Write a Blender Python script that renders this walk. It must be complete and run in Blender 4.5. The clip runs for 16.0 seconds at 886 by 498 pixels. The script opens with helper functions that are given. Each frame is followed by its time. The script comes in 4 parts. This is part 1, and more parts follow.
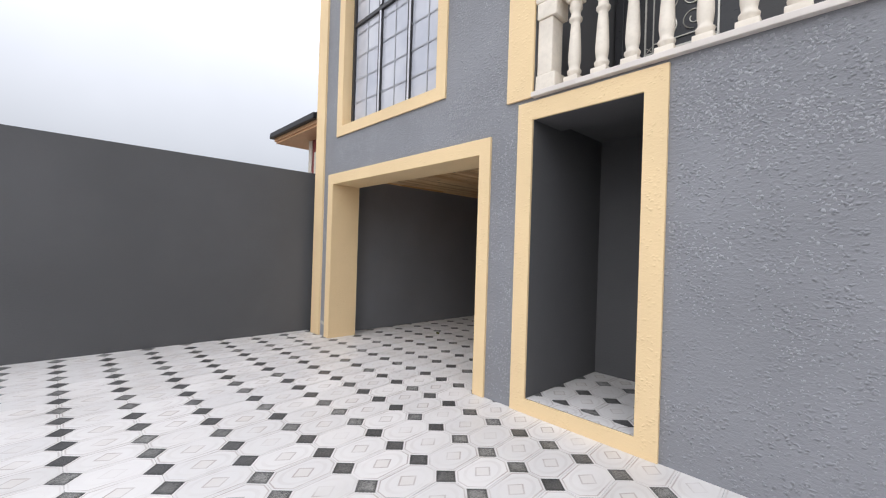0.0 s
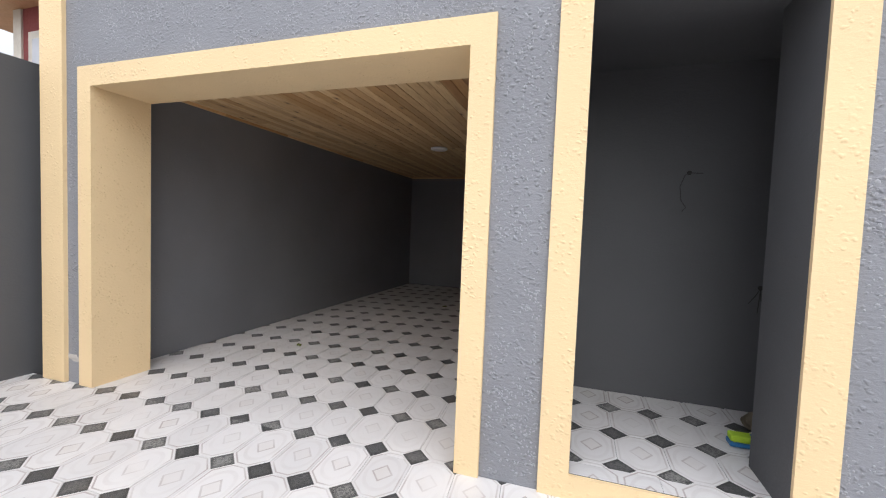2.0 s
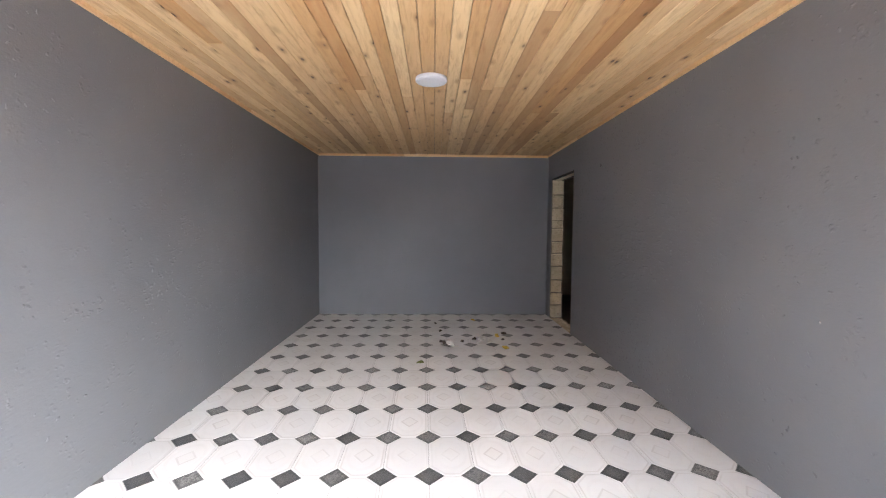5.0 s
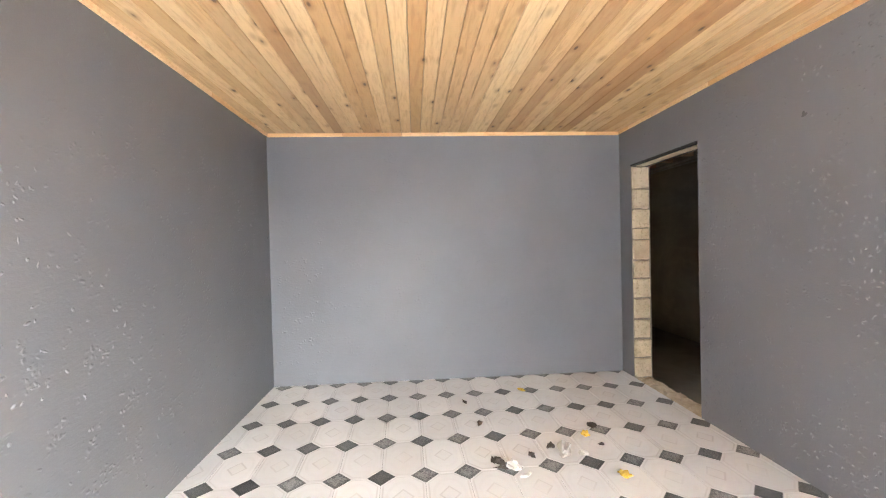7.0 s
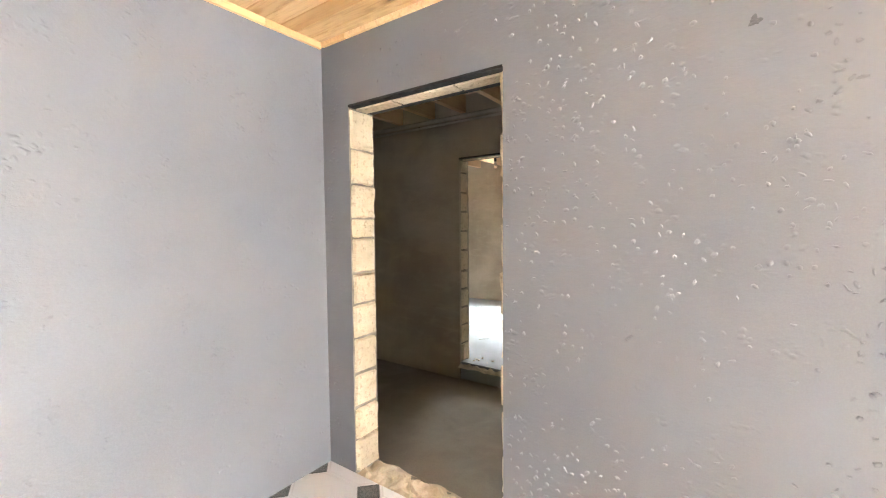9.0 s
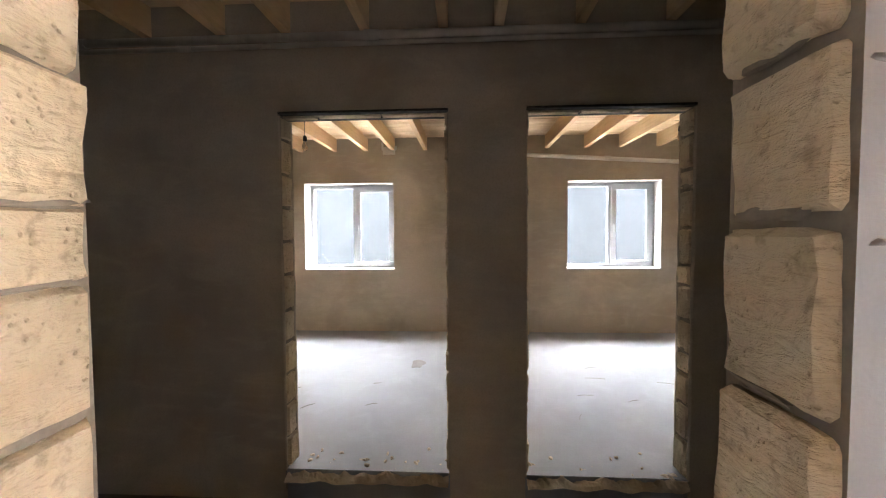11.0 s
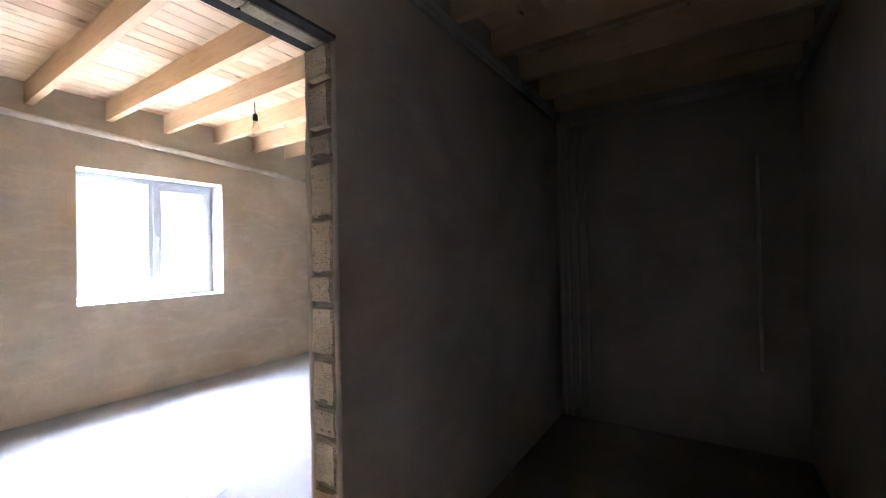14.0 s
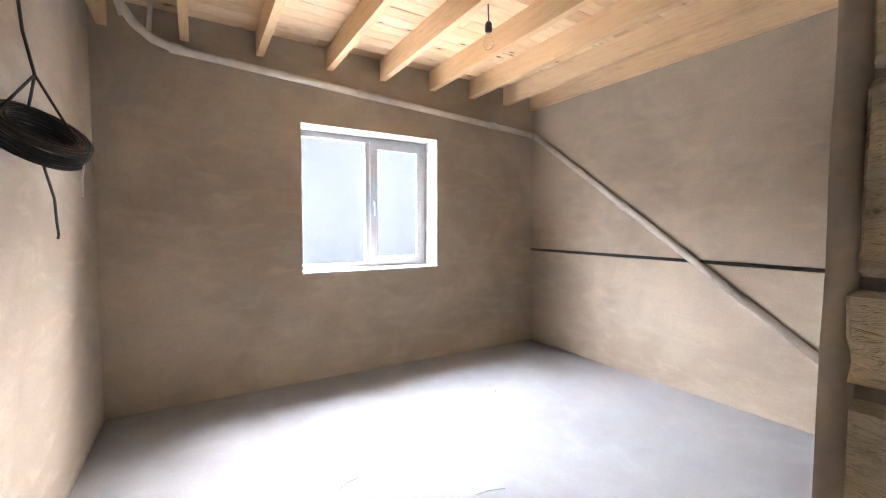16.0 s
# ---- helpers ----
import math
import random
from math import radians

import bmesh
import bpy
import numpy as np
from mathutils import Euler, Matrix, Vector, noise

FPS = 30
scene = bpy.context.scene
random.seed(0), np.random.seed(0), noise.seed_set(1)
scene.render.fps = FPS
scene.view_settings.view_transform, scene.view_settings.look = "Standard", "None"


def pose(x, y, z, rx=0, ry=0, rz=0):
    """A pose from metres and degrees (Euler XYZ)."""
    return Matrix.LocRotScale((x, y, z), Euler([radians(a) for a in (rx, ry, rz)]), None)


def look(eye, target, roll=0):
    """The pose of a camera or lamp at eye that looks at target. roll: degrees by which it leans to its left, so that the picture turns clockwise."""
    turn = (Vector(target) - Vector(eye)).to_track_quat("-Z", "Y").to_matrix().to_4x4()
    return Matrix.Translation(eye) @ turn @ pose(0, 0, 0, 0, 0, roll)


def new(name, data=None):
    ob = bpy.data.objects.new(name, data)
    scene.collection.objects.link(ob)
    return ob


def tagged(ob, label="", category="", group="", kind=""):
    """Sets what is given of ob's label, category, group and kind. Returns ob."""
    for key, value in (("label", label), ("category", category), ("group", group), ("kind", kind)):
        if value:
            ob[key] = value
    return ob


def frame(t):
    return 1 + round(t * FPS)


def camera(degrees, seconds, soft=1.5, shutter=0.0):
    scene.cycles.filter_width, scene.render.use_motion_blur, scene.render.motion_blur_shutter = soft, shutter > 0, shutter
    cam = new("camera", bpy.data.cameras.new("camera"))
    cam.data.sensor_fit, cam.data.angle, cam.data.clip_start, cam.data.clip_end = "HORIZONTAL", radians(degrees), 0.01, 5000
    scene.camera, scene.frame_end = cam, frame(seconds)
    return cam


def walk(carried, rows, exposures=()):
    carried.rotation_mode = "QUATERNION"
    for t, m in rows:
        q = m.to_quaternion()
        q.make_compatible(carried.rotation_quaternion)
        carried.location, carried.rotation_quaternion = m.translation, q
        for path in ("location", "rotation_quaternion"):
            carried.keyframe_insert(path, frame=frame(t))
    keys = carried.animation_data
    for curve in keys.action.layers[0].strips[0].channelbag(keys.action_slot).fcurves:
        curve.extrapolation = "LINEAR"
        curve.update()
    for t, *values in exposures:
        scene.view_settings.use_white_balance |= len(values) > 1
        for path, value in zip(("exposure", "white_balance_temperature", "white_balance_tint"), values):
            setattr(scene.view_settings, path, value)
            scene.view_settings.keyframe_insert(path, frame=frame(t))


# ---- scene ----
cam = camera(94.8, 16.0, 1.15)
PATH = [
    (0, (2.227, -2.909, 1.37), (0.763, -1.546, 1.371), 1.8),
    (0.5, (1.682, -2.745, 1.319), (0.479, -1.147, 1.311), 2.6),
    (1, (1.128, -2.555, 1.305), (0.216, -0.776, 1.246), 3.3),
    (1.5, (0.655, -2.323, 1.309), (-0.039, -0.45, 1.204), 3.0),
    (2, (0.173, -2.102, 1.325), (-0.452, -0.205, 1.225), 2.2),
    (2.5, (-0.352, -1.896, 1.319), (-0.878, 0.032, 1.236), 1.2),
    (3, (-0.788, -1.56, 1.333), (-1.163, 0.404, 1.265), 0.5),
    (3.5, (-1.158, -1.156, 1.334), (-1.38, 0.83, 1.25), 0.5),
    (4, (-1.449, -0.66, 1.316), (-1.524, 1.336, 1.217), 1.1),
    (4.2, (-1.53, -0.449, 1.343), (-1.568, 1.548, 1.237), 1.1),
    (6.3, (-2.071, 1.811, 1.371), (-1.955, 3.806, 1.303), -0.7),
    (6.5, (-2.115, 2.047, 1.383), (-1.987, 4.043, 1.349), -0.8),
    (7, (-2.141, 2.636, 1.377), (-2.003, 4.631, 1.348), -1.4),
    (7.5, (-2.128, 3.202, 1.358), (-1.769, 5.169, 1.334), -1.1),
    (8, (-2.029, 3.79, 1.391), (-1.296, 5.65, 1.339), -0.7),
    (8.5, (-1.787, 4.283, 1.444), (-0.575, 5.869, 1.32), 0.1),
    (9, (-1.575, 4.774, 1.419), (0.056, 5.927, 1.314), -0.5),
    (9.2, (-1.506, 4.956, 1.385), (0.207, 5.984, 1.284), -0.5),
    (11.3, (-0.218, 5.985, 1.451), (1.78, 5.941, 1.372), -0.5),
    (11.5, (-0.106, 5.994, 1.458), (1.886, 5.835, 1.383), -0.6),
    (12, (0.103, 5.981, 1.445), (2.03, 5.459, 1.341), -0.0),
    (12.5, (0.227, 6.0, 1.45), (2.029, 5.139, 1.34), 0.3),
    (13, (0.331, 5.979, 1.429), (1.923, 4.775, 1.306), 0.6),
    (13.5, (0.506, 5.838, 1.348), (1.769, 4.288, 1.41), 0.1),
    (14, (0.718, 5.744, 1.306), (1.817, 4.074, 1.329), -1.1),
    (14.5, (1.035, 5.635, 1.286), (2.224, 4.03, 1.178), -1.3),
    (15, (1.32, 5.475, 1.274), (2.792, 4.128, 1.129), -1.0),
    (15.5, (1.579, 5.366, 1.279), (3.228, 4.242, 1.156), -0.4),
    (16, (1.842, 5.297, 1.294), (3.550, 4.262, 1.185), 0.1),
]
EXPOSURES = [(0.0, -0.02, 6400, 10), (0.7, 0.1, 6420, 10), (2.0, 0.3, 6400, 10), (2.5, 0.5, 6100, 14), (3.0, 0.55, 5900, 13), (3.5, 1.02, 5900, 13), (4.2, 2.2, 5850, 10), (6.3, 4.45, 6200, 8), (7.0, 4.97, 6200, 6), (8.0, 5.68, 6300, 4), (9.2, 6.2, 6400, 4),
             (11.3, 5.6, 6700, 13), (12.5, 6.5, 7100, 19), (13.0, 6.3, 7200, 20), (13.5, 6.5, 6300, 17), (14.5, 6.6, 5350, 16), (15.2, 6.6, 5500, 15), (16.0, 5.9, 6400, 16)]

walk(cam, [(t, look(eye, target, roll)) for t, eye, target, roll in PATH], EXPOSURES)

# ---- light ----
world = bpy.data.worlds.new("overcast_sky")
scene.world = world
world.use_nodes = True
wt = world.node_tree
bg = wt.nodes["Background"]
sky = wt.nodes.new("ShaderNodeTexSky")
sky.sky_type = 'NISHITA'
sky.sun_disc = False
sky.sun_elevation = radians(32)
sky.sun_rotation = radians(156)
# overcast: a white cloud layer, three times brighter at the zenith than at the horizon, lets a little of the blue through
wc = wt.nodes.new("ShaderNodeTexCoord")
wsep = wt.nodes.new("ShaderNodeSeparateXYZ")
wt.links.new(wc.outputs["Generated"], wsep.inputs[0])
wmap = wt.nodes.new("ShaderNodeMapRange")
wmap.inputs[1].default_value, wmap.inputs[2].default_value = 0.0, 1.0
wmap.inputs[3].default_value, wmap.inputs[4].default_value = 3.4, 23.0
wt.links.new(wsep.outputs[2], wmap.inputs[0])
wn = wt.nodes.new("ShaderNodeTexNoise")
wn.inputs["Scale"].default_value, wn.inputs["Detail"].default_value = 2.2, 4.0
wt.links.new(wc.outputs["Generated"], wn.inputs["Vector"])
wnm = wt.nodes.new("ShaderNodeMapRange")
wnm.inputs[1].default_value, wnm.inputs[2].default_value, wnm.inputs[3].default_value, wnm.inputs[4].default_value = 0.3, 0.7, 0.93, 1.06
wt.links.new(wn.outputs[0], wnm.inputs[0])
wmul = wt.nodes.new("ShaderNodeMath")
wmul.operation = 'MULTIPLY'
wt.links.new(wmap.outputs[0], wmul.inputs[0])
wt.links.new(wnm.outputs[0], wmul.inputs[1])
wcol = wt.nodes.new("ShaderNodeVectorMath")
wcol.operation = 'SCALE'
wcol.inputs[0].default_value = (0.97, 0.99, 1.06)
wt.links.new(wmul.outputs[0], wcol.inputs["Scale"])
wmix = wt.nodes.new("ShaderNodeMix")
wmix.data_type = 'RGBA'
wmix.inputs[0].default_value = 0.9
wt.links.new(sky.outputs[0], wmix.inputs[6])
wt.links.new(wcol.outputs[0], wmix.inputs[7])
wt.links.new(wmix.outputs[2], bg.inputs[0])
bg.inputs[1].default_value = 0.108

sun_data = bpy.data.lights.new("sun", 'SUN')
sun_data.energy, sun_data.angle, sun_data.color = 1.1, radians(60), (1.0, 0.985, 0.96)
sun = new("sun", sun_data)
sun.matrix_world = look((7.0, -16.0, 11.0), (0, 0, 0))


# the strip of sky over the side yard, seen steeply from the windows under it
strip_data = bpy.data.lights.new("side_yard_skylight", 'AREA')
strip_data.shape, strip_data.size, strip_data.size_y = 'RECTANGLE', 9.0, 3.6
strip_data.energy, strip_data.color = 62.0, (0.90, 0.955, 1.0)
new("side_yard_skylight", strip_data).matrix_world = look((8.2, 5.75, 3.8), (7.4, 5.75, 2.0))


# ---- materials ----
class Mat:
    def __init__(self, name, color=(0.5, 0.5, 0.5), rough=0.6, metal=0.0, spec=0.5):
        self.m = bpy.data.materials.new(name)
        self.m.use_nodes = True
        self.t = self.m.node_tree
        self.b = self.t.nodes["Principled BSDF"]
        self.b.inputs["Base Color"].default_value = (*color, 1)
        self.b.inputs["Roughness"].default_value = rough
        self.b.inputs["Metallic"].default_value = metal
        self.b.inputs["Specular IOR Level"].default_value = spec

    def node(self, kind, **values):
        n = self.t.nodes.new(kind)
        for key, value in values.items():
            n.inputs[key.replace("_", " ")].default_value = value
        return n

    def link(self, a, b):
        self.t.links.new(a, b)

    def position(self, stretch=(1, 1, 1), offset=None):
        g = self.node("ShaderNodeNewGeometry")
        mul = self.node("ShaderNodeVectorMath")
        mul.operation = 'MULTIPLY'
        mul.inputs[1].default_value = stretch
        self.link(g.outputs["Position"], mul.inputs[0])
        if offset is None:
            return mul.outputs[0]
        add = self.node("ShaderNodeVectorMath")
        add.operation = 'ADD'
        self.link(mul.outputs[0], add.inputs[0])
        self.link(offset, add.inputs[1])
        return add.outputs[0]

    def noise(self, scale, detail=4, rough=0.55, vec=None, warp=0.0):
        n = self.node("ShaderNodeTexNoise", Scale=scale, Detail=detail, Roughness=rough, Distortion=warp)
        self.link(vec if vec is not None else self.position(), n.inputs["Vector"])
        return n.outputs[0]

    def ramp(self, value, lo, hi, a=0.0, b=1.0, smooth=True):
        n = self.node("ShaderNodeMapRange")
        n.interpolation_type = 'SMOOTHSTEP' if smooth else 'LINEAR'
        for i, v in enumerate((lo, hi, a, b)):
            n.inputs[i + 1].default_value = v
        self.link(value, n.inputs[0])
        return n.outputs[0]

    def math(self, op, a, b=None, c=None):
        n = self.node("ShaderNodeMath")
        n.operation = op
        for i, v in enumerate((a, b, c)):
            if v is None:
                continue
            if isinstance(v, (int, float)):
                n.inputs[i].default_value = v
            else:
                self.link(v, n.inputs[i])
        return n.outputs[0]

    def mix(self, fac, a, b):
        n = self.node("ShaderNodeMix")
        n.data_type = 'RGBA'
        for i, v in ((0, fac), (6, a), (7, b)):
            if isinstance(v, (int, float)):
                n.inputs[i].default_value = v
            elif isinstance(v, tuple):
                n.inputs[i].default_value = (*v, 1)
            else:
                self.link(v, n.inputs[i])
        return n.outputs[2]

    def bump(self, height, strength=0.5, distance=0.01):
        n = self.node("ShaderNodeBump", Strength=strength, Distance=distance)
        self.link(height, n.inputs["Height"])
        self.link(n.outputs[0], self.b.inputs["Normal"])

    def color(self, c):
        self.link(c, self.b.inputs["Base Color"])

    def rough(self, r):
        self.link(r, self.b.inputs["Roughness"])


def tone(c, k):
    return tuple(min(1.0, v * k) for v in c)


def plaster(name, c, blob_lo, blob_hi, height=0.006, rough=0.75, spots=0.12, patch_scale=0.7, spec=0.35, ripples=0.8):
    """Painted render with thrown blobs; blob_lo and blob_hi set how much of it stands proud."""
    m = Mat(name, c, rough, spec=spec)
    big = m.noise(patch_scale, 5)
    fine = m.noise(180, 3)
    c1 = m.mix(m.ramp(big, 0.3, 0.7), tone(c, 1 - spots), tone(c, 1 + spots))
    c2 = m.mix(m.ramp(fine, 0.35, 0.7), c1, tone(c, 1.12))
    m.color(m.mix(0.35, c1, c2))
    wob = m.node("ShaderNodeTexNoise", Scale=19.0, Detail=2.0)
    m.link(m.position(), wob.inputs["Vector"])
    off = m.node("ShaderNodeVectorMath")
    off.operation = 'MULTIPLY_ADD'
    off.inputs[1].default_value = (0.05, 0.05, 0.05)
    m.link(wob.outputs["Color"], off.inputs[0])
    m.link(m.position((1.0, 1.0, 1.3)), off.inputs[2])
    vo = m.node("ShaderNodeTexVoronoi", Scale=31.0, Randomness=1.0)
    vo.feature = 'SMOOTH_F1'
    vo.inputs["Smoothness"].default_value = 0.25
    m.link(off.outputs[0], vo.inputs["Vector"])
    thin = m.ramp(m.noise(7.0, 3), blob_lo, blob_hi, 0.0, 1.0)
    patch = m.ramp(m.noise(1.6, 2), 0.30, 0.62, 0.35, 1.0)
    blobs = m.math('MULTIPLY', m.ramp(vo.outputs[0], 0.08, 0.46, 1, 0), m.math('MULTIPLY', thin, patch))
    soft = m.noise(70, 4)
    ripple = m.noise(24, 5, 0.6, m.position((1.0, 1.0, 2.4)), 0.5)
    relief = m.math('ADD', blobs, m.math('ADD', m.math('MULTIPLY', soft, 0.22), m.math('MULTIPLY', ripple, ripples)))
    m.bump(relief, 0.8, height)
    return m.m


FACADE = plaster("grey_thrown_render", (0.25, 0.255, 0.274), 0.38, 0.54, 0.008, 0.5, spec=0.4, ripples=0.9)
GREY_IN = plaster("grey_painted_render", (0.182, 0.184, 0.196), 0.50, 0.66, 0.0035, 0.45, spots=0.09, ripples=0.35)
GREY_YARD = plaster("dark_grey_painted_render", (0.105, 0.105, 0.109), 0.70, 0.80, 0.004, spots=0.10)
# near-black colour dims the added backdrop against the high exposure indoors
BACKDROP_DIM = plaster("near_black_window_backdrop", (0.0205, 0.0240, 0.0275), 0.70, 0.80, 0.004, 0.9, spec=0.05)
CREAM = plaster("cream_painted_render", (0.82, 0.62, 0.36), 0.40, 0.58, 0.004, 0.6, 0.05, ripples=0.6)


def concrete(name, c, dark, scale=1.1, bumpy=0.003, rough=0.9):
    m = Mat(name, c, rough, spec=0.2)
    cloud = m.noise(scale, 6, 0.6, None, 0.4)
    trowel = m.noise(3.2, 4, 0.6, m.position((1, 1, 3.0)), 0.8)
    fine = m.noise(90, 4)
    a = m.mix(m.ramp(cloud, 0.32, 0.68), dark, c)
    b = m.mix(m.ramp(trowel, 0.45, 0.75, 0, 0.35), a, tone(c, 1.18))
    m.color(m.mix(m.ramp(fine, 0.4, 0.75, 0, 0.25), b, tone(dark, 0.8)))
    m.bump(m.math('ADD', m.math('MULTIPLY', trowel, 1.0), m.math('MULTIPLY', fine, 0.3)), 0.6, bumpy)
    return m.m


CEMENT = concrete("cement_plaster", (0.50, 0.425, 0.34), (0.37, 0.31, 0.245), 1.1, 0.002)
SCREED = concrete("pale_dusty_screed", (0.335, 0.34, 0.352), (0.285, 0.288, 0.295), 0.9, 0.002)
HALL_SCREED = concrete("grey_brown_screed", (0.30, 0.26, 0.21), (0.22, 0.185, 0.15), 1.3, 0.003)
MORTAR = concrete("grey_mortar", (0.33, 0.285, 0.23), (0.21, 0.18, 0.145), 5.0, 0.005)
GROUT = concrete("grey_grout", (0.42, 0.40, 0.38), (0.28, 0.26, 0.25), 6.0, 0.001)
YARD_EARTH = concrete("dusty_ground", (0.30, 0.27, 0.22), (0.2, 0.18, 0.15), 0.4, 0.01)
REVEAL = concrete("white_plaster_reveal", (0.46, 0.45, 0.435), (0.40, 0.39, 0.375), 3.0, 0.001)


def stone():
    m = Mat("sawn_shell_limestone", (0.7, 0.56, 0.36), 0.9, spec=0.15)
    oi = m.node("ShaderNodeObjectInfo")
    pit = m.node("ShaderNodeTexVoronoi", Scale=75.0, Randomness=1.0)
    m.link(m.position(), pit.inputs["Vector"])
    rough = m.noise(38, 5)
    big = m.noise(9, 4)
    c = m.mix(oi.outputs["Random"], (0.74, 0.61, 0.43), (0.60, 0.50, 0.36))
    c = m.mix(m.ramp(big, 0.4, 0.72, 0, 0.6), c, (0.48, 0.39, 0.27))
    c = m.mix(m.ramp(rough, 0.52, 0.72, 0, 0.7), c, (0.36, 0.28, 0.19))
    holes = m.math('MULTIPLY', m.ramp(pit.outputs[0], 0.12, 0.3, 1, 0), m.ramp(m.noise(13, 3), 0.48, 0.62))
    c = m.mix(m.math('MULTIPLY', holes, 0.3), c, (0.30, 0.23, 0.15))
    m.color(c)
    saw = m.noise(16, 5, 0.65, m.position((1, 1, 3.5)), 0.7)
    m.bump(m.math('SUBTRACT', m.math('ADD', m.math('MULTIPLY', saw, 1.6), rough), m.math('MULTIPLY', holes, 0.5)), 1.0, 0.007)
    return m.m


STONE = stone()


def timber(name, pale, mid, dark, along, per_island=True, gloss=0.45, knots=True):
    """Pine with grain, knots and board-to-board differences; along: the axis that the boards run."""
    m = Mat(name, mid, gloss, spec=0.4)
    if per_island:
        g = m.node("ShaderNodeNewGeometry")
        rnd = g.outputs["Random Per Island"]
    else:
        rnd = m.node("ShaderNodeObjectInfo").outputs["Random"]
    shift = m.node("ShaderNodeCombineXYZ")
    for i, k in enumerate((37.0, 53.0, 71.0)):
        m.link(m.math('MULTIPLY', rnd, k), shift.inputs[i])
    st = [9.0, 9.0, 9.0]
    st["xyz".index(along)] = 0.9
    vec = m.position(tuple(st), shift.outputs[0])
    grain = m.noise(5.0, 6, 0.65, vec, 0.6)
    st2 = [1.0, 1.0, 1.0]
    st2["xyz".index(along)] = 0.14
    broad = m.noise(6.0, 3, 0.5, m.position(tuple(st2), shift.outputs[0]), 0.5)
    second = m.math('FRACT', m.math('MULTIPLY', rnd, 17.31))
    board = m.mix(m.ramp(rnd, 0.0, 1.0), pale, mid)
    board = m.mix(m.ramp(second, 0.68, 0.95, 0, 0.75), board, dark)
    c = m.mix(m.ramp(grain, 0.42, 0.75, 0, 0.5), board, dark)
    c = m.mix(m.ramp(broad, 0.5, 0.75, 0, 0.35), c, pale)
    h = grain
    if knots:
        st3 = [10.0, 10.0, 10.0]
        st3["xyz".index(along)] = 4.2
        vo = m.node("ShaderNodeTexVoronoi", Scale=1.0, Randomness=1.0)
        m.link(m.position(tuple(st3), shift.outputs[0]), vo.inputs["Vector"])
        pick = m.ramp(m.math('FRACT', m.math('MULTIPLY', vo.outputs["Color"], 7.3)), 0.30, 0.35)
        k = m.math('MULTIPLY', m.ramp(vo.outputs[0], 0.06, 0.14, 1, 0), pick)
        halo = m.math('MULTIPLY', m.ramp(vo.outputs[0], 0.10, 0.34, 0.5, 0), pick)
        c = m.mix(halo, c, tone(dark, 0.8))
        c = m.mix(m.math('MULTIPLY', k, 0.95), c, tone(dark, 0.28))
    m.color(c)
    m.bump(h, 0.25, 0.002)
    return m.m


BOARDS = timber("varnished_pine_boards", (0.82, 0.60, 0.33), (0.57, 0.325, 0.135), (0.36, 0.16, 0.055), "y")
DECK = timber("raw_pine_deck", (0.86, 0.68, 0.48), (0.76, 0.56, 0.36), (0.58, 0.38, 0.22), "y", True, 0.7)
JOIST = timber("raw_pine_joist", (0.84, 0.64, 0.42), (0.74, 0.52, 0.31), (0.55, 0.35, 0.19), "x", False, 0.7, False)
STRIP = timber("pine_cover_strip", (0.88, 0.64, 0.37), (0.78, 0.50, 0.24), (0.55, 0.28, 0.11), "x", True, 0.5, False)

# ---- tile lattice ----
TILE_CUT = 0.083
# each lattice: its origin, the step along a row and the step from row to row
GARAGE_LATTICE = ((-1.737, 0.469), (0.2585, 0.0042), (-0.0108, 0.4171))
YARD_LATTICE = ((-1.696, 0.440), (0.2523, 0.0050), (-0.0355, 0.4161))
# the rows behind the garage opening, where the laying straightens
SILL_LATTICE = ((-1.6932, 0.4503), (0.2554, 0.0046), (-0.0327, 0.4264))
NICHE_LATTICE = ((0.437, 0.538), (0.2583, 0.0), (0.0, 0.385))


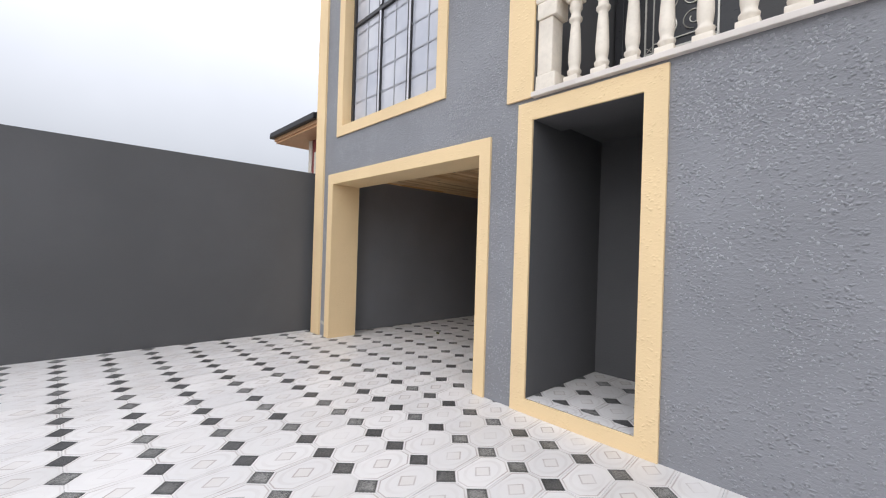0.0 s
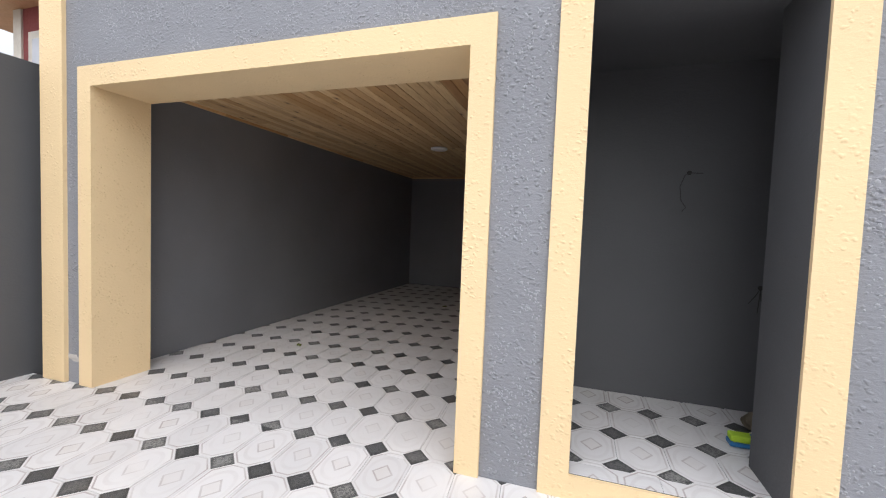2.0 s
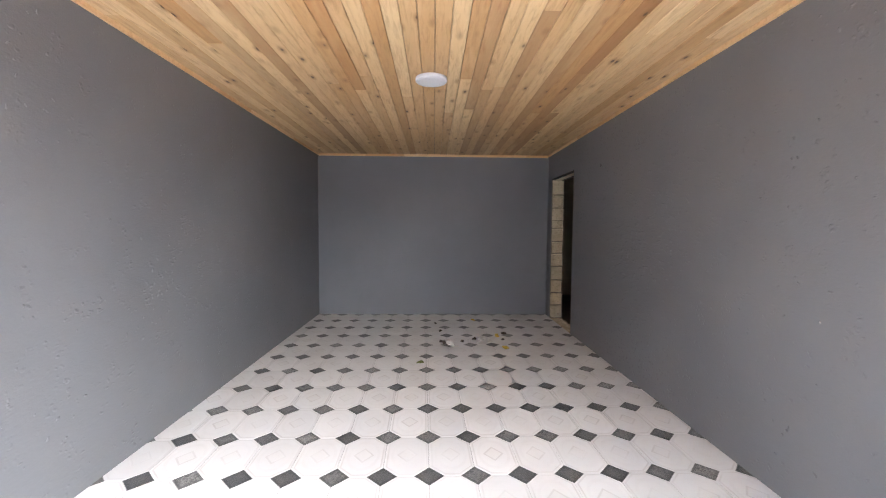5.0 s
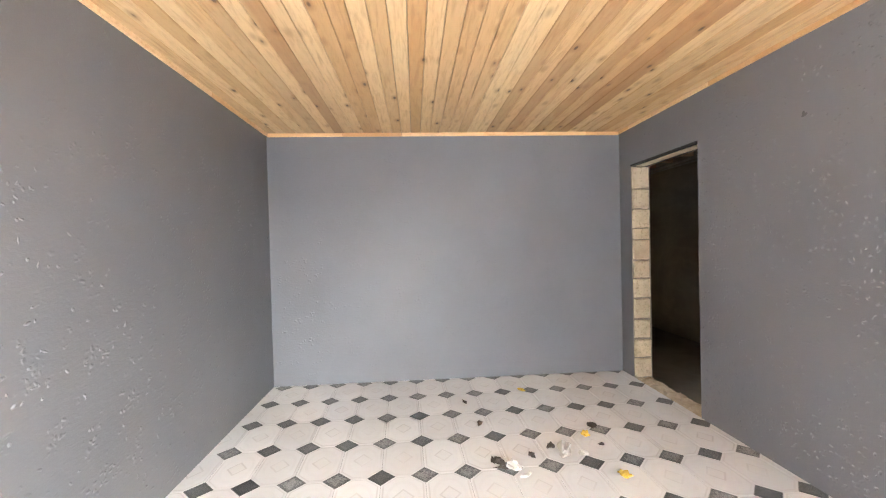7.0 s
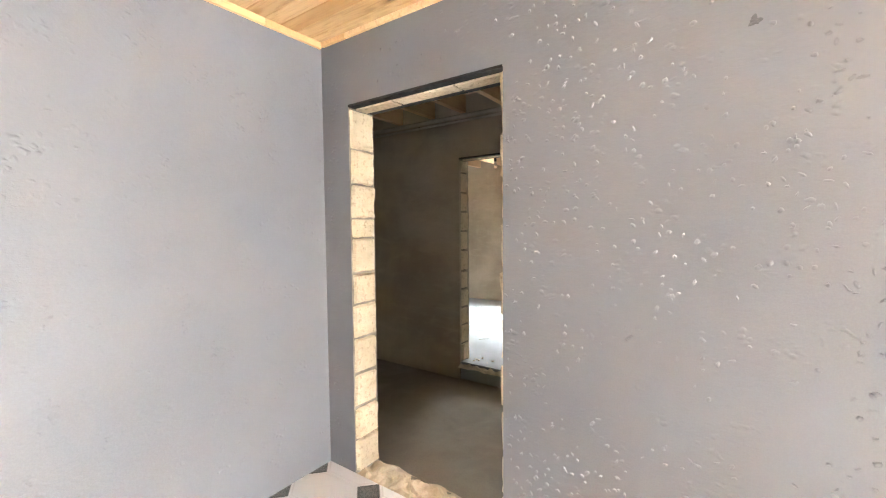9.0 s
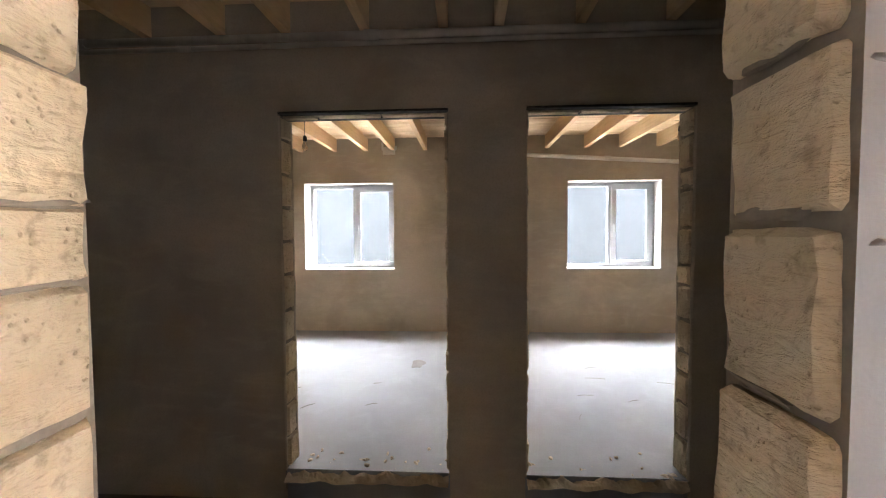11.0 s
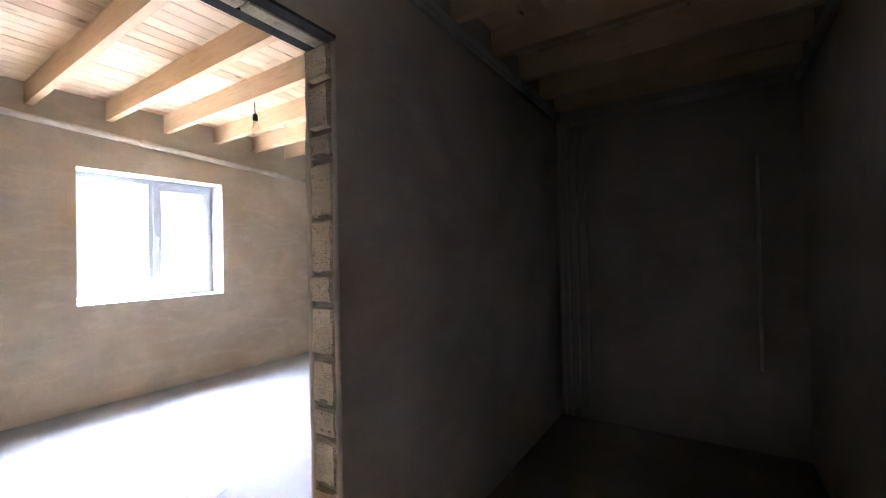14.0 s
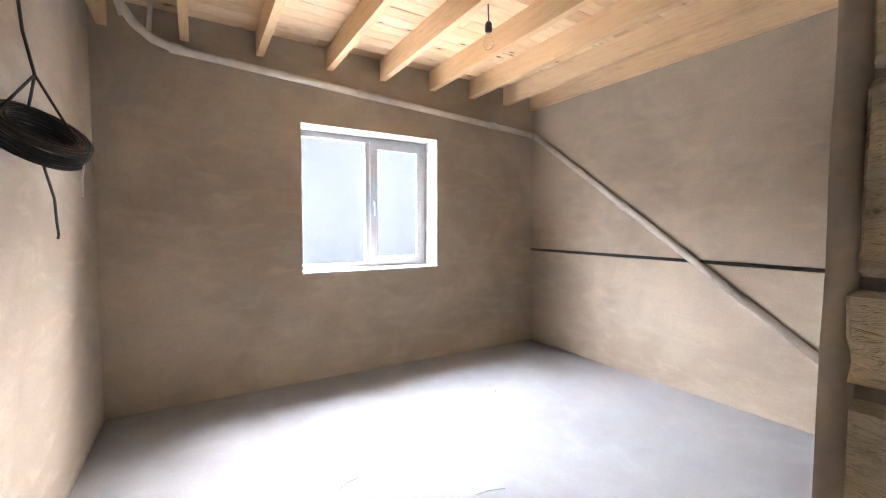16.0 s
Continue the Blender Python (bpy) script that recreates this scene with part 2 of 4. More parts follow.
def tile_white(name, lattice, ink=0.9):
    """Glazed pale tile: octagon outlines and a lozenge printed in each cell of the lattice."""
    m = Mat(name, (0.66, 0.64, 0.63), 0.3, spec=0.45)
    at, row, col = lattice
    p, q = math.hypot(*row), math.hypot(*col)
    det = row[0] * col[1] - row[1] * col[0]
    g = m.node("ShaderNodeNewGeometry")

    def along(ga, gb, size):
        dot = m.node("ShaderNodeVectorMath")
        dot.operation = 'DOT_PRODUCT'
        dot.inputs[1].default_value = (ga * size, gb * size, 0)
        m.link(g.outputs["Position"], dot.inputs[0])
        return m.math('SUBTRACT', dot.outputs["Value"], (at[0] * ga + at[1] * gb) * size)

    def cell(v, s):
        f = m.math('FRACT', m.math('DIVIDE', v, s))
        return m.math('ABSOLUTE', m.math('MULTIPLY', m.math('SUBTRACT', f, 0.5), s))
    ax, ay = cell(along(col[1] / det, -col[0] / det, p), p), cell(along(-row[1] / det, row[0] / det, q), q)
    d1 = m.math('SUBTRACT', ax, p / 2)
    d2 = m.math('SUBTRACT', ay, q / 2)
    d3 = m.math('MULTIPLY', m.math('SUBTRACT', m.math('ADD', ax, ay), p / 2 + q / 2 - TILE_CUT), 0.7071)
    edge = m.math('MAXIMUM', m.math('MAXIMUM', d1, d2), d3)

    def line(v, at_, w):
        return m.ramp(m.math('ABSOLUTE', m.math('SUBTRACT', v, at_)), w * 0.4, w, 1, 0)
    loz = m.math('ADD', ax, m.math('MULTIPLY', ay, 0.8))
    ring = m.math('SQRT', m.math('ADD', m.math('POWER', ax, 2.0), m.math('POWER', m.math('MULTIPLY', ay, 0.62), 2.0)))
    rnd = m.node("ShaderNodeObjectInfo").outputs["Random"]
    wear = m.ramp(m.noise(3.0, 4), 0.35, 0.65, 0.15, 1.0)
    dirt = m.noise(1.1, 5)
    base = m.mix(m.ramp(rnd, 0, 1), (0.74, 0.715, 0.70), (0.66, 0.64, 0.63))
    base = m.mix(m.ramp(dirt, 0.45, 0.75, 0, 0.35), base, (0.50, 0.47, 0.44))
    marks = m.math('MAXIMUM', line(edge, -0.016, 0.006), m.math('MULTIPLY', line(loz, 0.056, 0.009), 1.0))
    marks = m.math('MAXIMUM', marks, m.math('MULTIPLY', line(ring, 0.088, 0.012), 0.2))
    inner = m.math('MULTIPLY', m.ramp(loz, 0.045, 0.056, 0.35, 0.0), 1.0)
    c = m.mix(m.math('MULTIPLY', m.math('MULTIPLY', marks, wear), ink), base, (0.40, 0.345, 0.32))
    c = m.mix(m.math('MULTIPLY', m.math('MULTIPLY', inner, wear), ink), c, (0.58, 0.52, 0.46))
    speck = m.ramp(m.noise(260, 2), 0.66, 0.74, 0, 0.35)
    m.color(m.mix(speck, c, (0.4, 0.37, 0.34)))
    m.rough(m.ramp(m.noise(6, 4), 0.3, 0.7, 0.28, 0.55))
    m.bump(m.math('ADD', marks, m.math('MULTIPLY', m.noise(25, 3), 0.6)), 0.25, 0.002)
    return m.m


TILE_GARAGE = tile_white("pale_dusty_tile_garage", GARAGE_LATTICE, 0.38)
TILE_SILL = tile_white("pale_dusty_tile_sill", SILL_LATTICE, 0.45)
TILE_YARD = tile_white("pale_glazed_tile_yard", YARD_LATTICE)
TILE_NICHE = tile_white("pale_glazed_tile_niche", NICHE_LATTICE)


def tile_black(name, film):
    """Dark inset with a framed relief; film: the dust that lies on it."""
    m = Mat(name, (0.05, 0.05, 0.05), 0.4)
    rnd = m.node("ShaderNodeObjectInfo").outputs["Random"]
    tc = m.node("ShaderNodeTexCoord")
    n = m.noise(30, 3, 0.6, tc.outputs["Object"], 2.5)
    orn = m.ramp(m.math('ABSOLUTE', m.math('SUBTRACT', n, 0.5)), 0.02, 0.07, 1, 0)
    dust = m.ramp(m.noise(14, 4), 0.4, 0.7)
    worn = m.ramp(rnd, 0.2, 1.0, 0.15, 0.9)
    sep = m.node("ShaderNodeSeparateXYZ")
    m.link(tc.outputs["Object"], sep.inputs[0])
    reach = m.math('ADD', m.math('ABSOLUTE', sep.outputs[0]), m.math('ABSOLUTE', sep.outputs[1]))
    inside = m.ramp(reach, 0.060, 0.066, 1, 0)
    line = m.math('MULTIPLY', m.ramp(m.math('ABSOLUTE', m.math('SUBTRACT', reach, 0.036)), 0.002, 0.005, 1, 0), 0.6)
    base = m.mix(m.math('MULTIPLY', dust, worn), (0.05, 0.05, 0.051), (0.22, 0.215, 0.21))
    base = m.mix(m.math('MULTIPLY', m.math('MAXIMUM', orn, line), worn), base, (0.34, 0.33, 0.31))
    c = m.mix(inside, m.mix(0.5, base, (0.03, 0.03, 0.03)), base)
    m.color(m.mix(film, c, (0.30, 0.29, 0.28)))
    m.bump(orn, 0.4, 0.002)
    return m.m


TILE_DARK = tile_black("dark_relief_tile", 0.0)
TILE_DARK_DUSTY = tile_black("dusty_dark_relief_tile", 0.09)


def plain(name, c, rough=0.5, metal=0.0, grain=40, spread=0.12, bumpy=0.0008):
    m = Mat(name, c, rough, metal)
    n = m.noise(grain, 4)
    b = m.noise(3.5, 4)
    a = m.mix(m.ramp(b, 0.3, 0.7), tone(c, 1 - spread), tone(c, 1 + spread))
    m.color(m.mix(m.ramp(n, 0.45, 0.75, 0, 0.4), a, tone(c, 0.82)))
    m.rough(m.ramp(n, 0.3, 0.7, max(0.05, rough - 0.08), min(1, rough + 0.1)))
    m.bump(n, 0.3, bumpy)
    return m.m


# the walls' own paint, with the light that raised dabs catch coloured in
DAB = plain("grey_paint_on_dabs_catching_light", (0.32, 0.325, 0.345), 0.45, grain=60, spread=0.06)
DAB_IN = plain("grey_paint_on_indoor_dabs", (0.188, 0.190, 0.203), 0.6, grain=60, spread=0.06)
PVC_PIPE = plain("dusty_grey_pvc_pipe", (0.66, 0.63, 0.59), 0.45, grain=18, spread=0.15)
# for the hall pipes, a darker grey than the pipes in the rooms
PIPE_DULL = plain("duller_grey_pipe", (0.48, 0.44, 0.39), 0.6, grain=18, spread=0.2)
PVC_FRAME = plain("white_pvc_frame", (0.37, 0.395, 0.43), 0.35, grain=12, spread=0.05)
WHITE_LAMP = plain("white_lamp_plastic", (0.78, 0.78, 0.82), 0.35, spread=0.03)
BLACK_CABLE = plain("black_cable_sheath", (0.018, 0.018, 0.02), 0.38, spread=0.2)
DARK_STEEL = plain("dark_steel", (0.035, 0.032, 0.03), 0.75, 0.2, spread=0.25)
BLACK_FRAME = plain("black_coated_frame", (0.03, 0.03, 0.034), 0.35, spread=0.1)
FILM = plain("white_protective_film", (0.68, 0.68, 0.74), 0.35, grain=30, spread=0.15)
GREY_BAR = plain("grey_glazing_bar", (0.36, 0.37, 0.40), 0.4, spread=0.05)
CAST_STONE = plain("cream_cast_stone", (0.80, 0.73, 0.63), 0.65, grain=25, spread=0.08, bumpy=0.002)
MARBLE = plain("pale_stone_ledge", (0.72, 0.66, 0.61), 0.4, grain=14, spread=0.1)
SILVER = plain("silver_scrollwork", (0.55, 0.53, 0.48), 0.4, 0.8)
ROOF_DARK = plain("black_metal_roof", (0.02, 0.02, 0.024), 0.5, 0.2)
SOFFIT = plain("tan_soffit_panel", (0.62, 0.36, 0.2), 0.6, spread=0.06)
RED_WALL = plain("brick_red_painted_wall", (0.24, 0.06, 0.06), 0.8)
OFFWHITE = plain("off_white_paint", (0.66, 0.62, 0.56), 0.7)
LIME = plain("lime_green_sponge", (0.42, 0.62, 0.04), 0.85, grain=120)
BLUE = plain("blue_plastic", (0.03, 0.16, 0.36), 0.4)
TEAL = plain("teal_plastic", (0.08, 0.34, 0.29), 0.4)
SACK = plain("brown_cloth_rag", (0.16, 0.13, 0.09), 0.95, grain=90)
CRUMB = plain("white_plaster_crumb", (0.54, 0.51, 0.47), 0.9)
LEAF = plain("dry_yellow_leaf", (0.60, 0.40, 0.06), 0.8)
GREEN_BIT = plain("dull_green_leaf", (0.16, 0.17, 0.05), 0.8)
BROWN_BIT = plain("dark_brown_chip", (0.06, 0.045, 0.035), 0.8)


def glass(name, tint=(1, 1, 1), rough=0.02):
    m = Mat(name, tint, rough)
    m.b.inputs["Transmission Weight"].default_value = 1.0
    m.b.inputs["IOR"].default_value = 1.1
    return m.m


GLASS = glass("window_glass")
BULB_GLASS = glass("bulb_glass", (0.95, 0.95, 0.95))
# pale base colour paints in the white sky that the panes mirror
m_ = Mat("sky_reflecting_obscured_glass", (0.52, 0.54, 0.60), 0.12, spec=0.8)
m_.color(m_.mix(m_.ramp(m_.noise(1.4, 3), 0.3, 0.7), (0.46, 0.48, 0.55), (0.62, 0.63, 0.68)))
OBSCURED = m_.m

# ---- building helpers ----
rng = random.Random(7)


def mesh_of(bm, name, *mats, smooth=False):
    me = bpy.data.meshes.new(name)
    bm.normal_update()
    bm.to_mesh(me)
    bm.free()
    for m in mats:
        me.materials.append(m)
    if smooth:
        for p in me.polygons:
            p.use_smooth = True
    return me


def part(name, bm, material, parent=None, label="", smooth=False, m=None):
    ob = new(name, mesh_of(bm, name, material, smooth=smooth))
    if m is not None:
        ob.matrix_basis = m
    if parent is not None:
        ob.parent = parent
    if label:
        ob["label"] = label
    return ob


def thing(name, at, label, category, group=""):
    ob = new(name)
    ob.empty_display_size = 0.05
    ob.location = at
    return tagged(ob, label, category, group)


def boxes(*specs, bevel=0.0, bm=None):
    """One bmesh of boxes (x0, x1, y0, y1, z0, z1)."""
    bm = bm or bmesh.new()
    for x0, x1, y0, y1, z0, z1 in specs:
        c = Matrix.LocRotScale(((x0 + x1) / 2, (y0 + y1) / 2, (z0 + z1) / 2), None, (x1 - x0, y1 - y0, z1 - z0))
        bmesh.ops.create_cube(bm, size=1.0, matrix=c)
    if bevel:
        bmesh.ops.bevel(bm, geom=bm.edges[:], offset=bevel, segments=2, profile=0.6, affect='EDGES')
    return bm


def tube(points, radius, sides=10, closed=False, bm=None):
    """A round bar swept along points."""
    bm = bm or bmesh.new()
    pts = [Vector(p) for p in points]
    n, rings, up = len(pts), [], None
    for i, p in enumerate(pts):
        a = pts[(i - 1) % n] if closed or i else p
        b = pts[(i + 1) % n] if closed or i < n - 1 else p
        d = (b - a).normalized()
        if up is None:
            up = d.orthogonal().normalized()
        up = (up - d * up.dot(d)).normalized()
        side = d.cross(up)
        rings.append([bm.verts.new(p + radius * (math.cos(w) * up + math.sin(w) * side)) for w in [2 * math.pi * k / sides for k in range(sides)]])
    for i in range(n if closed else n - 1):
        r, s = rings[i], rings[(i + 1) % n]
        for k in range(sides):
            bm.faces.new((r[k], r[(k + 1) % sides], s[(k + 1) % sides], s[k]))
    if not closed:
        bm.faces.new(rings[0][::-1])
        bm.faces.new(rings[-1])
    bmesh.ops.recalc_face_normals(bm, faces=bm.faces)
    return bm


def lathe(profile, sides=16, bm=None):
    """A turned shape from (radius, height) pairs."""
    bm = bm or bmesh.new()
    rings = [[bm.verts.new((r * math.cos(2 * math.pi * k / sides), r * math.sin(2 * math.pi * k / sides), z)) for k in range(sides)] for r, z in profile]
    for r, s in zip(rings, rings[1:]):
        for k in range(sides):
            bm.faces.new((r[k], r[(k + 1) % sides], s[(k + 1) % sides], s[k]))
    bm.faces.new(rings[0][::-1])
    bm.faces.new(rings[-1])
    return bm


def lump(size, seed, rough=0.35, detail=2):
    """An irregular crumb that rests on z = 0."""
    bm = bmesh.new()
    bmesh.ops.create_icosphere(bm, subdivisions=detail, radius=0.5)
    for v in bm.verts:
        k = 1 + rough * 2 * noise.noise(v.co * 2.1 + Vector((seed * 3.7, seed, 0)))
        v.co = Vector((v.co.x * size[0] * k, v.co.y * size[1] * k, v.co.z * size[2] * k))
    low = min(v.co.z for v in bm.verts)
    for v in bm.verts:
        v.co.z = max(v.co.z - low - size[2] * 0.12, 0)
    return bm


def wall(name, axis, lo, hi, a0, a1, z0, z1, holes=(), mats=(GREY_IN,), pick=None, wave=0.0):
    """A wall normal to axis, from lo to hi, along a0..a1, with openings through it (a0, a1, z0, z1)."""
    us = sorted({a0, a1, *(h[0] for h in holes), *(h[1] for h in holes)})
    vs = sorted({z0, z1, *(h[2] for h in holes), *(h[3] for h in holes)})

    def solid(i, j):
        if i < 0 or j < 0 or i >= len(us) - 1 or j >= len(vs) - 1:
            return False
        u, v = (us[i] + us[i + 1]) / 2, (vs[j] + vs[j + 1]) / 2
        return not any(h[0] < u < h[1] and h[2] < v < h[3] for h in holes)
    bm = bmesh.new()

    def quad(*ps):
        bm.faces.new([bm.verts.new((d, u, v) if axis == 'x' else (u, d, v)) for u, d, v in ps])
    for i in range(len(us) - 1):
        for j in range(len(vs) - 1):
            if not solid(i, j):
                continue
            u0, u1, v0, v1 = us[i], us[i + 1], vs[j], vs[j + 1]
            for d in (lo, hi):
                quad((u0, d, v0), (u1, d, v0), (u1, d, v1), (u0, d, v1))
            for di, dj, a, b in ((-1, 0, (u0, v0), (u0, v1)), (1, 0, (u1, v0), (u1, v1)), (0, -1, (u0, v0), (u1, v0)), (0, 1, (u0, v1), (u1, v1))):
                if not solid(i + di, j + dj):
                    quad((a[0], lo, a[1]), (a[0], hi, a[1]), (b[0], hi, b[1]), (b[0], lo, b[1]))
    bmesh.ops.remove_doubles(bm, verts=bm.verts, dist=1e-5)
    bmesh.ops.recalc_face_normals(bm, faces=bm.faces)
    if pick:
        for f in bm.faces:
            f.material_index = pick(f.calc_center_median(), f.normal)
    return tagged(new(name, mesh_of(bm, name, *mats)), kind="structure")


def block(name, spec, material, bevel=0.0):
    return tagged(part(name, boxes(spec, bevel=bevel), material), kind="structure")


# ---- large structure ----
G0, G1, GH = -3.305, -0.405, 2.28        # garage opening
N0, N1, NB, NT = 0.19, 1.10, 0.12, 2.495  # niche opening
FT = 0.43                                 # front wall thickness


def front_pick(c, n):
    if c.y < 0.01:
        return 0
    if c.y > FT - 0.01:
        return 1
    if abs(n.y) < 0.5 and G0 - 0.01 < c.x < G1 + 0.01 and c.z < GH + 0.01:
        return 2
    # niche reveal: the darker yard grey puts the recess's shade into the colour
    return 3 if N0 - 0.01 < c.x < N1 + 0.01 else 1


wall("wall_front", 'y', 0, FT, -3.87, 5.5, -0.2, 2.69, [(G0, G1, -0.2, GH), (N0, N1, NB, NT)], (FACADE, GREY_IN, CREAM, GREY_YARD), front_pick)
wall("wall_front_upper", 'y', 0, FT, -3.87, 0.18, 2.69, 5.8, [(-3.09, -1.07, 3.10, 5.30)], (FACADE, GREY_IN, CREAM),
     lambda c, n: 0 if c.y < 0.01 else (2 if abs(n.y) < 0.5 and -3.2 < c.x < -1 and 3 < c.z < 5.4 else 1))
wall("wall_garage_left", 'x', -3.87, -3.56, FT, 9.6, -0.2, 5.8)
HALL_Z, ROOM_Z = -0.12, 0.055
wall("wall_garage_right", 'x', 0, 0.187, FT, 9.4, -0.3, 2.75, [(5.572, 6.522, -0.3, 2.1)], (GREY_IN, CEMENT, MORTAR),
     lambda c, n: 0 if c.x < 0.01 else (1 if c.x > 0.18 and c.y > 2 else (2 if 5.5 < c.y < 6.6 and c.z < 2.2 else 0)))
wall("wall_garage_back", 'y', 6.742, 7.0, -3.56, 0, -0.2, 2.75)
# niche walls take the yard's darker grey so their shade is in the colour
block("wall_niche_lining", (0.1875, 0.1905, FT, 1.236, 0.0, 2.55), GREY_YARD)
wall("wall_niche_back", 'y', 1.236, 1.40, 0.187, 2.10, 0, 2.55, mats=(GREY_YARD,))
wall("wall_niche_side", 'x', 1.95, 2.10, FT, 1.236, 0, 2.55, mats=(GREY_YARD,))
wall("wall_hall_end", 'y', 1.95, 2.165, 0.187, 5.14, -0.3, 2.75, mats=(CEMENT,))
DOORS = [(4.72, 5.614, -0.3, 2.105), (6.036, 6.99, -0.3, 2.105)]
wall("wall_partition", 'x', 1.842, 2.0, 2.165, 9.4, -0.3, 2.70, DOORS, (CEMENT, MORTAR),
     lambda c, n: 1 if abs(n.x) < 0.5 and c.z < 2.2 else 0)
wall("wall_divider", 'y', 5.83, 5.96, 2.0, 5.14, -0.1, 2.70, mats=(CEMENT,))
W2, W1 = (3.366, 4.585, 0.912, 2.097), (6.93, 8.173, 0.902, 2.10)
wall("wall_outer", 'x', 5.14, 5.5, FT, 9.6, -0.3, 5.8, [W2, W1], (CEMENT, REVEAL),
     lambda c, n: 1 if abs(n.x) < 0.5 and 3 < c.y < 8.5 and 0.85 < c.z < 2.2 else 0)
wall("wall_rear", 'y', 9.4, 9.6, -3.56, 5.14, -0.3, 5.8, mats=(CEMENT,))
wall("wall_balcony_back", 'y', 1.5, 1.7, 0.18, 5.14, 2.85, 5.8, mats=(GREY_YARD,))
wall("wall_balcony_side", 'x', 0.0, 0.18, FT, 1.5, 2.85, 5.8, mats=(GREY_YARD,))
# niche ceiling too: the dark grey holds the shade of the recess
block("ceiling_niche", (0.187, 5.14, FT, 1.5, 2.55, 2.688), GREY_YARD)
block("floor_slab_upper", (-3.56, 5.14, 1.51, 9.4, 2.752, 2.849), CEMENT)
block("floor_slab_balcony", (-3.56, 5.14, FT, 1.5, 2.70, 2.849), CEMENT)
block("roof_slab", (-4.0, 5.6, -0.1, 9.7, 5.8, 6.0), CEMENT)
block("floor_hall", (0.187, 1.86, 2.165, 9.4, -0.4, HALL_Z), HALL_SCREED)
block("floor_rooms", (1.862, 5.14, 2.165, 9.4, -0.4, ROOM_Z), SCREED)
block("garage_door_threshold", (0.0, 0.187, 5.572, 6.522, -0.3, -0.02), MORTAR)
block("ground", (-400, 400, -400, 400, -0.9, -0.42), YARD_EARTH)
wall("wall_yard_side", 'x', -4.25, -4.05, -8.2, 0.35, -0.42, 2.53, mats=(GREY_YARD,))
wall("wall_yard_rear", 'y', -8.4, -8.2, -4.25, 6.7, -0.42, 2.5, mats=(GREY_YARD,))
wall("wall_yard_right", 'x', 6.5, 6.7, -8.2, 0.3, -0.42, 2.5, mats=(GREY_YARD,))
# added to close the view from the windows; its dimness is in the colour
wall("backdrop", 'x', 10.5, 10.7, -4.0, 18.0, -0.42, 3.6, mats=(BACKDROP_DIM,))


def frame_trim(name, x0, x1, z0, z1, hole, proud=0.022):
    return wall(name, 'y', -proud, 0.0, x0, x1, z0, z1, [hole] if hole else [], (CREAM,))


frame_trim("trim_garage", -3.45, -0.27, 0.0, 2.43, (G0, G1, 0.0, GH))
frame_trim("trim_niche", 0.04, 1.255, 0.0, 2.65, (N0, N1, NB, NT))
frame_trim("trim_corner", -3.875, -3.61, 0.0, 5.8, None, 0.03)
frame_trim("trim_window_upper", -3.24, -0.92, 2.96, 5.45, (-3.09, -1.07, 3.10, 5.30))
frame_trim("trim_balcony_pier", -0.09, 0.18, 2.69, 5.8, None, 0.025)


# ---- ceilings ----
def board_bm(bm, x0, x1, y0, y1, z, thick, groove, along='y'):
    """A board with a chamfered lower face, so that a groove shows between neighbours."""
    def v(a, b, c):
        return bm.verts.new((a, b, c) if along == 'y' else (b, a, c))
    prof = [(x0, z + groove), (x0 + groove, z), (x1 - groove, z), (x1, z + groove), (x1, z + thick), (x0, z + thick)]
    a, b = [v(p, y0, q) for p, q in prof], [v(p, y1, q) for p, q in prof]
    n = len(prof)
    for k in range(n):
        bm.faces.new((a[k], a[(k + 1) % n], b[(k + 1) % n], b[k]))
    bm.faces.new(a[::-1])
    bm.faces.new(b)


bm = bmesh.new()
x = -3.56
while x < 0:
    w = 0.094
    y = FT + 0.01
    cut = rng.uniform(1.2, 4.4)
    for y0, y1 in ((y, y + cut), (y + cut + 0.0015, 6.74)):
        dz = rng.uniform(0, 0.0018)
        board_bm(bm, x + 0.0012, min(x + w - 0.0012, 0.0), y0, y1, 2.485 + dz, 0.02, 0.0035)
    x += w
bmesh.ops.recalc_face_normals(bm, faces=bm.faces)
tagged(new("ceiling_garage", mesh_of(bm, "ceiling_garage", BOARDS)), kind="structure")

bm = bmesh.new()
x = 0.187
while x < 5.14:
    w = 0.118
    cut = rng.uniform(3.0, 8.0)
    for y0, y1 in ((2.165, cut), (cut + 0.003, 9.4)):
        board_bm(bm, x + 0.001, min(x + w - 0.001, 5.14), y0, y1, 2.70 + rng.uniform(0, 0.003), 0.025, 0.004)
    x += w
bmesh.ops.recalc_face_normals(bm, faces=bm.faces)
ceiling = tagged(new("ceiling_rooms", mesh_of(bm, "ceiling_rooms", DECK)), kind="structure")
JOISTS = [2.20, 2.56, 2.98, 3.42, 3.90, 4.355, 4.865, 5.33, 5.76, 6.06, 6.49, 6.93, 7.30, 7.73, 8.20, 8.66, 9.1]
for y in JOISTS:
    for a, b in ((0.187, 1.842), (2.0, 5.14)):
        bm = boxes((a, b, y - 0.026, y + 0.026, 2.531, 2.70), bevel=0.003)
        for v in bm.verts:
            v.co.y += 0.004 * noise.noise(Vector((v.co.x, y, 0)))
        part("joist", bm, JOIST, ceiling)


